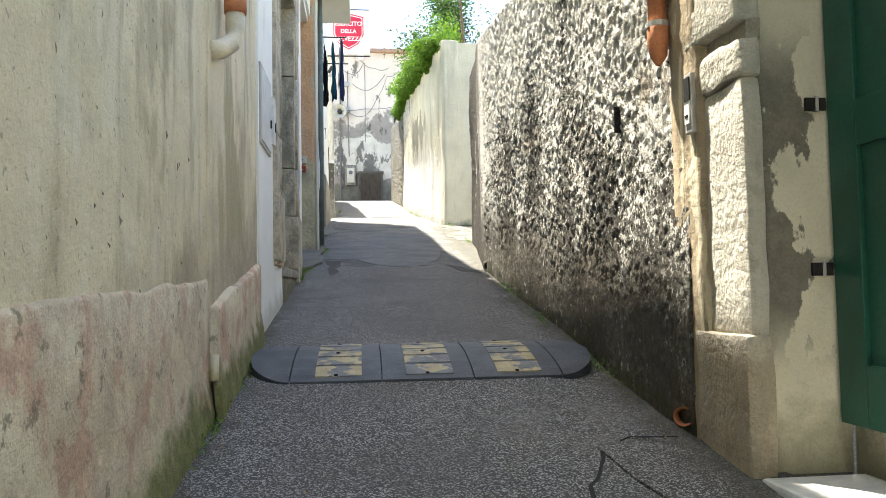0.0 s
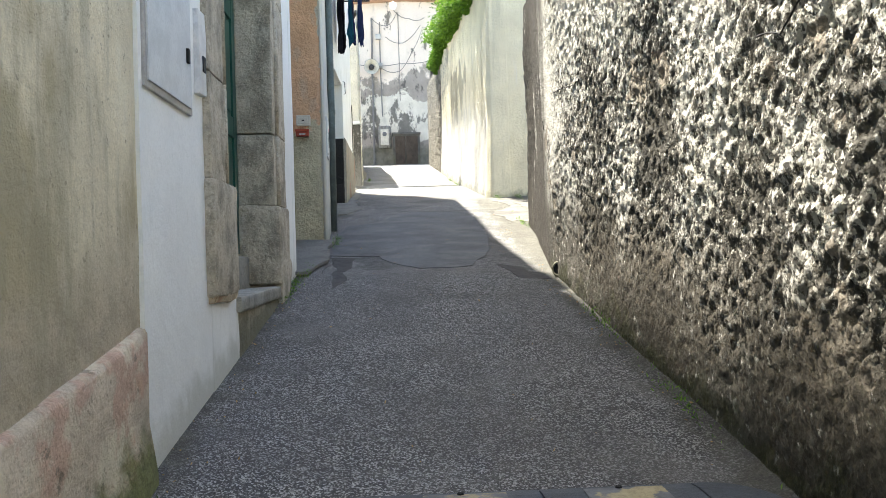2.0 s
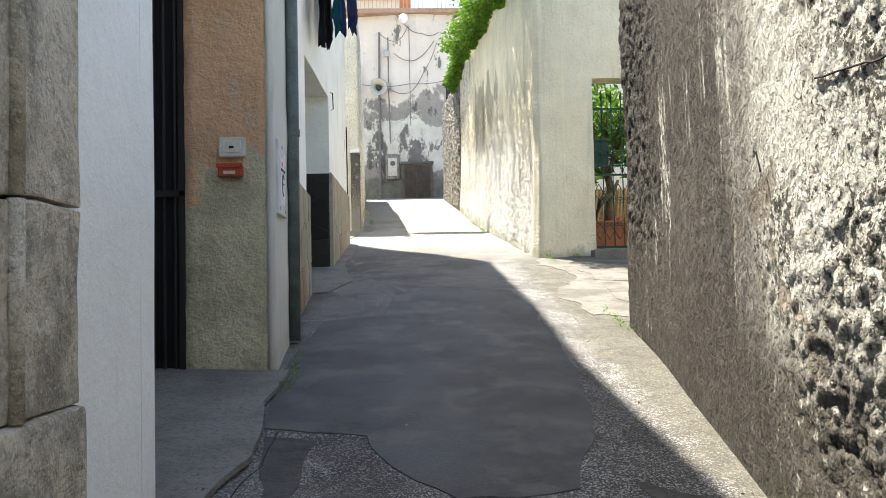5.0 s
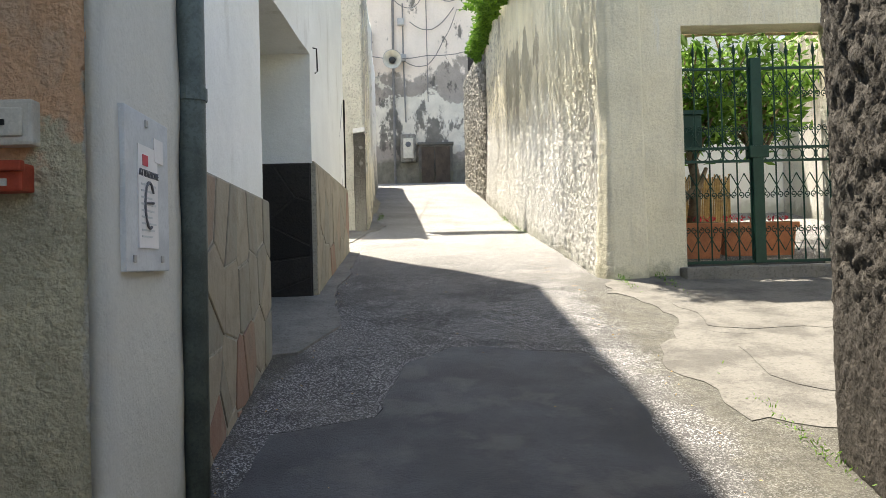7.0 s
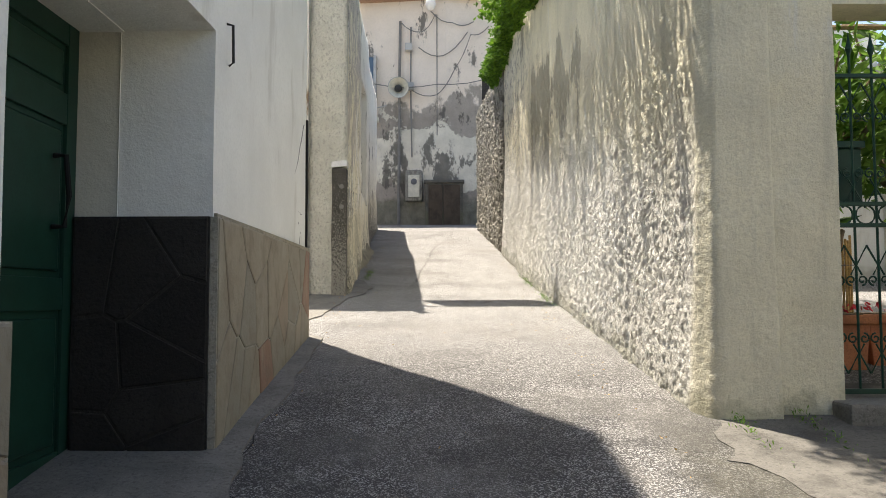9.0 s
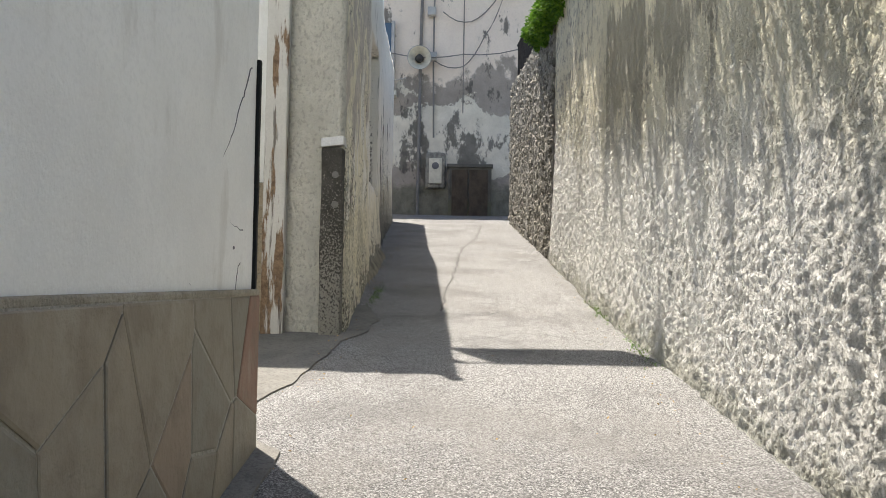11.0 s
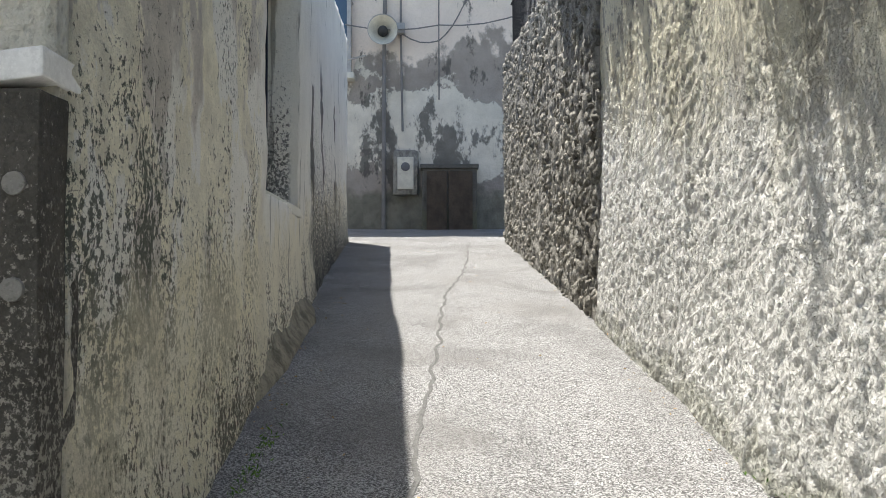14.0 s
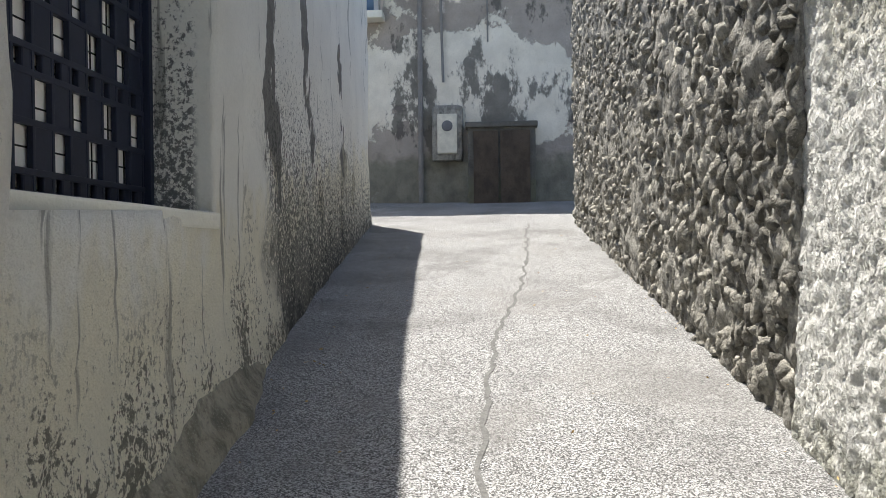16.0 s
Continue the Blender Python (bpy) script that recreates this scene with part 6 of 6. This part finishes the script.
def garden_gate():
    th = holder("garden_gate", "dark green wrought-iron gate with scrolls, closed", "gate")
    y, z0, z1 = 18.42, 3.12, 5.09
    post = boxm(3.40, 3.51, y - 0.05, y + 0.05, z0, z1 + 0.06, bevel=0.008)
    part("meeting_post", post, GATEGREEN, th)
    part("lock_box", boxm(3.37, 3.56, y - 0.06, y + 0.06, 4.16, 4.28, bevel=0.008), GATEGREEN, th)
    for xa, xb in ((2.71, 3.40), (3.51, 4.19)):
        leaf = part("bottom_rail", boxm(xa, xb, y - 0.02, y + 0.02, z0, z0 + 0.03, bevel=0.003), GATEGREEN, th)
        for z in (z1 - 0.05, 4.25, 4.12):
            part("rail", boxm(xa, xb, y - 0.015, y + 0.015, z, z + 0.025, bevel=0.003), GATEGREEN, th)
        n = 6
        for k in range(n):
            x = xa + 0.005 + (xb - xa - 0.01) * k / (n - 1)
            b = part("bar", tubem([(x, y, z0), (x, y, z1 + 0.10)], 0.008, 6), GATEGREEN, th)
            part("spear", lathe(bmesh.new(), [(0.008, 0.0), (0.022, 0.05), (0.012, 0.09), (0.0, 0.16)], (x, y, z1 + 0.08), n=8), GATEGREEN, b)
            if k < n - 1:
                w = (xb - xa - 0.01) / (n - 1)
                xc = x + w / 2
                bm = bmesh.new()
                tube(bm, [(xc + 0.058 * math.cos(a * math.tau / 16), y, 4.197 + 0.058 * math.sin(a * math.tau / 16)) for a in range(17)], 0.006, 5)
                part("ring", bm, GATEGREEN, th)
                for zb, up in ((3.45, 1), (3.80, -1), (4.45, 1), (4.80, -1)):
                    bm = bmesh.new()
                    for s in (-1, 1):
                        scroll(bm, (xc + s * 0.034, y, zb), 0.032, 1.2, math.pi * (0.5 if up > 0 else -0.5), up, s)
                        tube(bm, [(xc + s * 0.034, y, zb + up * -0.032), (xc + s * 0.066, y, zb + up * -0.09), (xc, y, zb - up * 0.21)], 0.006, 5)
                    part("scroll", bm, GATEGREEN, th)
    th = holder("letterbox", "dark green metal letterbox hung inside the gate", "letterbox")
    part("box", boxm(2.72, 2.95, 18.5, 18.6, 4.28, 4.62, bevel=0.008), GATEGREEN, th)
    bm = boxm(2.71, 2.96, 18.47, 18.62, 4.62, 4.66)
    part("lid", bm, GATEGREEN, th)
    tagged(part("gate_sill", rough_up(boxm(2.62, 4.3, 18.1, 18.75, 2.8, 3.10, bevel=0.02), 0.012, 4, 3), CONCRETE), "cement sill under the gate", "sill", kind="structure")
    tagged(part("garden_floor", boxm(2.2, 6.4, 18.6, 24.6, 2.9, 3.12), PAVING), "pale paved garden floor", "floor", kind="structure")


garden_gate()


def planter(x, y):
    th = holder("planter", "terracotta rectangular planter with soil and red petals", "planter", "planters behind the gate")
    bm = boxm(x - 0.42, x + 0.42, y - 0.18, y + 0.18, 3.12, 3.52, bevel=0.015)
    for v in bm.verts:
        if v.co.z < 3.3:
            v.co.x = x + (v.co.x - x) * 0.9
    part("pot", bm, TERRACOTTA, th)
    part("rim", boxm(x - 0.45, x + 0.45, y - 0.21, y + 0.21, 3.50, 3.57, bevel=0.012), TERRACOTTA, th)
    part("soil", boxm(x - 0.38, x + 0.38, y - 0.15, y + 0.15, 3.5, 3.58), BARK, th)
    leaf_cloud("flowers", 60, lambda r: ((x + r.uniform(-0.4, 0.4), y + r.uniform(-0.2, 0.1), 3.58 + r.uniform(0, 0.06)), (0, 0, 1)), 0.03, PETAL, th, 5)


planter(3.05, 19.6)
planter(3.95, 19.75)


def oleander(x, y, z, h, seed, n):
    th = holder("shrub", "tall oleander shrub with long glossy leaves in a planter", "shrub", "shrubs behind the gate")
    rng = random.Random(seed)
    bm = bmesh.new()
    tips = []
    tube(bm, [(x, y, z), (x + 0.05, y, z + 0.5), (x - 0.02, y + 0.03, z + 0.95)], [0.075, 0.06, 0.05], 8)
    for k in range(14):
        a, lean = rng.uniform(0, math.tau), rng.uniform(0.25, 0.8)
        top = Vector((x + math.cos(a) * lean * h * 0.42, y + math.sin(a) * lean * h * 0.42, z + h * rng.uniform(0.55, 1.0)))
        b0 = Vector((x, y, z + rng.uniform(0.6, 0.95)))
        tube(bm, [b0, b0.lerp(top, 0.5) + Vector((0, 0, 0.12)), top], [0.028, 0.018, 0.008], 6)
        tips += [b0.lerp(top, u) for u in (0.45, 0.6, 0.75, 0.9, 1.0)]
    part("trunk", bm, BARK, th, "", True)

    def place(r):
        p = r.choice(tips)
        return (p.x + r.gauss(0, 0.13), p.y + r.gauss(0, 0.13), p.z + r.gauss(0, 0.14)), (r.gauss(0, 0.6), r.gauss(0, 0.6), 0.35)
    leaf_cloud("crown", n, place, 0.085, LEAFDARK, th, seed, 2.4)


oleander(3.2, 19.6, 3.55, 2.1, 3, 1000)
oleander(4.0, 19.8, 3.55, 2.4, 8, 1000)
oleander(2.75, 20.4, 3.3, 2.3, 12, 700)


def reed_screen():
    th = holder("reed_screen", "golden reed cane screen in the garden", "screen")
    cane = part("cane", tubem([(2.5, 21.0, 3.12), (2.5, 21.0, 4.25)], 0.011, 6), REED, th)
    for k in range(1, 70):
        o = new("cane", cane.data)
        o.parent = th
        o.location = (k * 0.024, 0.01 * math.sin(k), 0.03 * math.sin(k * 2.3))
    for z in (3.4, 4.0):
        part("wire", tubem([(2.5, 20.985, z), (4.2, 20.985, z)], 0.005, 5), WIRE, th)
    th = holder("dead_branch", "dry twisted branch lying in the planter", "branch")
    part("wood", tubem([(2.95, 19.5, 3.58), (3.05, 19.45, 3.85), (3.25, 19.5, 4.0), (3.35, 19.55, 4.2)], [0.05, 0.045, 0.04, 0.02], 8), BARK, th, "", True)


reed_screen()


def gate_vine(r):
    x = r.uniform(2.3, 4.6)
    return (x, 18.75 + r.uniform(0, 0.7), 5.5 + r.uniform(-0.32, 0.25) - 0.15 * abs(math.sin(x * 4))), (0, -0.3, -0.5)


def ivy():
    th = holder("climbing_vine", "dark leafy vine hanging behind the gateway", "vine")
    leaf_cloud("leaves", 700, gate_vine, 0.06, LEAFDARK, th, 21, 1.5)
    part("stem", tubem([(2.3, 19.0, 5.5), (3.2, 19.1, 5.6), (4.6, 19.0, 5.55)], 0.02, 6), BARK, th)
    th = holder("ivy", "bright green ivy spilling over the garden wall", "ivy")

    def edge(y):
        x = float(np.interp(y, (18.4, 22, 24.3, 27.95, 35), (1.91, 1.76, 1.62, 1.50, 1.35)))
        return x, float(np.interp(y, (18.4, 28, 35), (7.4, 8.15, 8.8)))

    def place(r):
        y = 18.4 + r.random() * 11.2
        x, z = edge(y)
        hang = 0.12 + 0.40 * max(0.0, noise.noise(Vector((y * 0.9, 4, 0))) + 0.3) + (0.15 if y > 27 else 0)
        u = r.random()
        d = -u * hang
        # Fringe reaches further out before y 25.5, shaped to shade the wall below.
        out = 0.05 + (0.78 if y < 25.5 else 0.34) * math.sin(math.pi * min(1, u + 0.15)) * r.uniform(0.15, 1.0) ** 1.3 * (0.75 + 0.5 * noise.noise(Vector((y * 5, 2, 0)))) + 0.06 * noise.noise(Vector((y * 3, d * 3, 1)))
        if r.random() < 0.35:
            return (x + r.uniform(-0.15, 0.5), y, z + r.uniform(0, 0.9) * (0.6 + noise.noise(Vector((y * 1.5, 0, 2))))), (-0.3, 0, 0.8)
        return (x - out, y, z + 0.12 + d), (-0.8, 0, -0.2)
    leaf_cloud("leaves", 34000, place, 0.055, LEAF, th, 31, 1.3)
    bm = bmesh.new()
    pts = [(edge(18.4 + k * 0.6)[0] + 0.1, 18.4 + k * 0.6, edge(18.4 + k * 0.6)[1] + 0.04 + 0.05 * math.sin(k)) for k in range(20)]
    tube(bm, pts, 0.03, 6)
    part("stem", bm, BARK, th)
    th = holder("tree", "dark green garden tree rising behind the wall", "tree")
    part("trunk", tubem([(3.2, 23.0, 3.1), (3.1, 22.8, 6.0), (3.0, 22.5, 8.2)], [0.16, 0.13, 0.08], 10), BARK, th, "", True)
    bm = bmesh.new()
    rng = random.Random(4)
    tips = []
    for k in range(16):
        a = rng.uniform(0, math.tau)
        p0 = Vector((3.05, 22.6, rng.uniform(6.8, 8.4)))
        p1 = p0 + Vector((math.cos(a) * rng.uniform(0.7, 1.7), math.sin(a) * rng.uniform(0.8, 2.8), rng.uniform(0.4, 3.2)))
        tube(bm, [p0, p0.lerp(p1, 0.5) + Vector((0, 0, 0.1)), p1], [0.05, 0.035, 0.015], 6)
        tips += [p0.lerp(p1, u) for u in (0.5, 0.7, 0.85, 1.0)]
    part("limbs", bm, BARK, th)
    leaf_cloud("crown", 16000, lambda r: ((lambda p: (p.x + r.gauss(0, 0.28), p.y + r.gauss(0, 0.32), p.z + r.gauss(0, 0.26)))(r.choice(tips)), (r.gauss(0, 1), r.gauss(0, 1), 0.2)), 0.07, LEAFTREE, th, 8, 1.5)
    th = holder("fence", "dark iron fence on the rubble wall", "fence")
    part("top_rail", tubem([(1.55, 28.6, 9.0), (1.45, 35, 9.75)], 0.018, 6), IRON, th)
    for k in range(48):
        y = 28.7 + k * 0.13
        x = 1.55 - 0.1 * (y - 28.6) / 6.4
        zt = 9.0 + 0.75 * (y - 28.6) / 6.4
        part("baluster", tubem([(x, y, zt - 1.15), (x, y, zt)], 0.008, 5), IRON, th)


ivy()


def weeds():
    th = tagged(new("wall_weeds", None), "small green weeds along the wall feet", "weeds", kind="stuff")
    spots = [(-0.72, 10.95), (-0.78, 10.2), (1.58, 5.2), (1.57, 7.0), (1.58, 8.6), (1.9, 14.2), (2.0, 18.2), (2.4, 18.2), (-0.78, 4.3), (-0.77, 5.3), (1.55, 22.9), (1.5, 24.4), (-0.7, 25.0), (-0.75, 10.0), (-0.6, 12.85)]

    def place(r):
        x, y = r.choice(spots)
        y += r.gauss(0, 0.28)
        x += r.gauss(0, 0.025)
        return (x, y, gz(y) + r.uniform(0.0, 0.05)), (0, 0, 1)
    leaf_cloud("tufts", 2200, place, 0.011, LEAFDARK, th, 17, 2.2)
    me = th.children[0]
    me["kind"] = "stuff"
    th2 = tagged(new("ground_litter", None), "dry leaves and grit scattered at the wall feet", "litter", kind="stuff")

    def grit(r):
        y = r.uniform(2, 34)
        x = (r.choice((-0.74, 1.52)) + r.gauss(0, 0.07)) if r.random() < 0.8 else r.uniform(-0.7, 1.5)
        if y > 18:
            x -= 0.1
        return (x, y, gz(y) + 0.012), (r.gauss(0, 1), r.gauss(0, 1), 0.1)
    leaf_cloud("bits", 900, grit, 0.014, REED, th2, 23, 1.2)
    th2.children[0]["kind"] = "stuff"


weeds()

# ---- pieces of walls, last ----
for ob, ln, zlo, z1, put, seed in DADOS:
    crazy_slabs(ob, 0.01, ln - 0.01, zlo, z1 - 0.006, 0.27 if seed != 2 else 0.24, put, seed, SHADEDSLAB if seed == 4 else SLAB, 0.006, 1.5 if seed != 2 else 2.6)


def chapel_tiles():
    ob = tagged(part("wall_tiles", boxm(-2.37, -1.485, 23.388, 23.42, 3.4, 5.02), GROUT), "sand-coloured tile wainscot on the chapel wall", "tiles", kind="structure")
    meshes = {}
    for r in range(8):
        zt = 5.015 - r * 0.195
        x = -2.365 - (0.0, 0.33, 0.34, 0.345, 0.36, 0.13, 0.35, 0.2)[r]
        while x < -1.49:
            a, b = max(x, -2.365), min(x + 0.44, -1.49)
            if b - a > 0.02:
                key = round(b - a, 3)
                if key not in meshes:
                    o = part("tile", boxm(0, b - a - 0.005, 0, 0.012, -0.19, 0, bevel=0.002), TILE, ob)
                    meshes[key] = o.data
                else:
                    o = new("tile", meshes[key])
                    o.parent = ob
                o.location = (a, 23.385, zt)
            x += 0.44


chapel_tiles()


def rubble():
    wall = bpy.data.objects["wall_rubble"]
    rng = random.Random(77)
    kinds = []
    for k in range(8):
        bm = bmesh.new()
        bmesh.ops.create_icosphere(bm, subdivisions=2, radius=1.0)
        for v in bm.verts:
            v.co *= 1 + 0.6 * noise.noise(v.co * 1.5 + Vector((k * 5.1, 0, 0)))
        me = bpy.data.meshes.new("stone")
        bm.to_mesh(me)
        bm.free()
        me.materials.append(RUBBLE)
        for i, f in enumerate(me.polygons):
            f.use_smooth = True
        kinds.append(me)
    rest = bmesh.new()
    count = 0
    y = 27.98
    spots = []
    for i in range(75):
        for j in range(44):
            yy = 28.0 + i * 0.098 + rng.gauss(0, 0.02)
            zz = gz(yy) - 0.03 + j * 0.092 + (0.045 if i % 2 else 0) + rng.gauss(0, 0.018)
            if zz < np.interp(yy, (28, 35.2), (8.05, 8.8)) and yy < 35.2:
                spots.append((yy, zz))
    spots.sort(key=lambda p: p[0] + 0.25 * abs(p[1] - gz(p[0]) - 1.2))
    for yy, zz in spots:
        x = 1.465 - 0.13 * (yy - 27.95) / 7.25 + rng.uniform(0.0, 0.035)
        m = Matrix.LocRotScale((x, yy, zz), Euler((rng.uniform(-0.35, 0.35), rng.uniform(-0.4, 0.4), rng.uniform(-0.6, 0.6))), (rng.uniform(0.02, 0.05), rng.uniform(0.025, 0.075), rng.uniform(0.03, 0.10)))
        me = rng.choice(kinds)
        if count < 300:
            o = new("stone", me)
            o.parent = wall
            o.matrix_basis = m
            count += 1
        else:
            k = len(rest.verts)
            rest.from_mesh(me)
            rest.verts.ensure_lookup_table()
            for v in rest.verts[k:]:
                v.co = m @ v.co
    tagged(part("stones", rest, RUBBLE, wall), kind="stuff")


rubble()
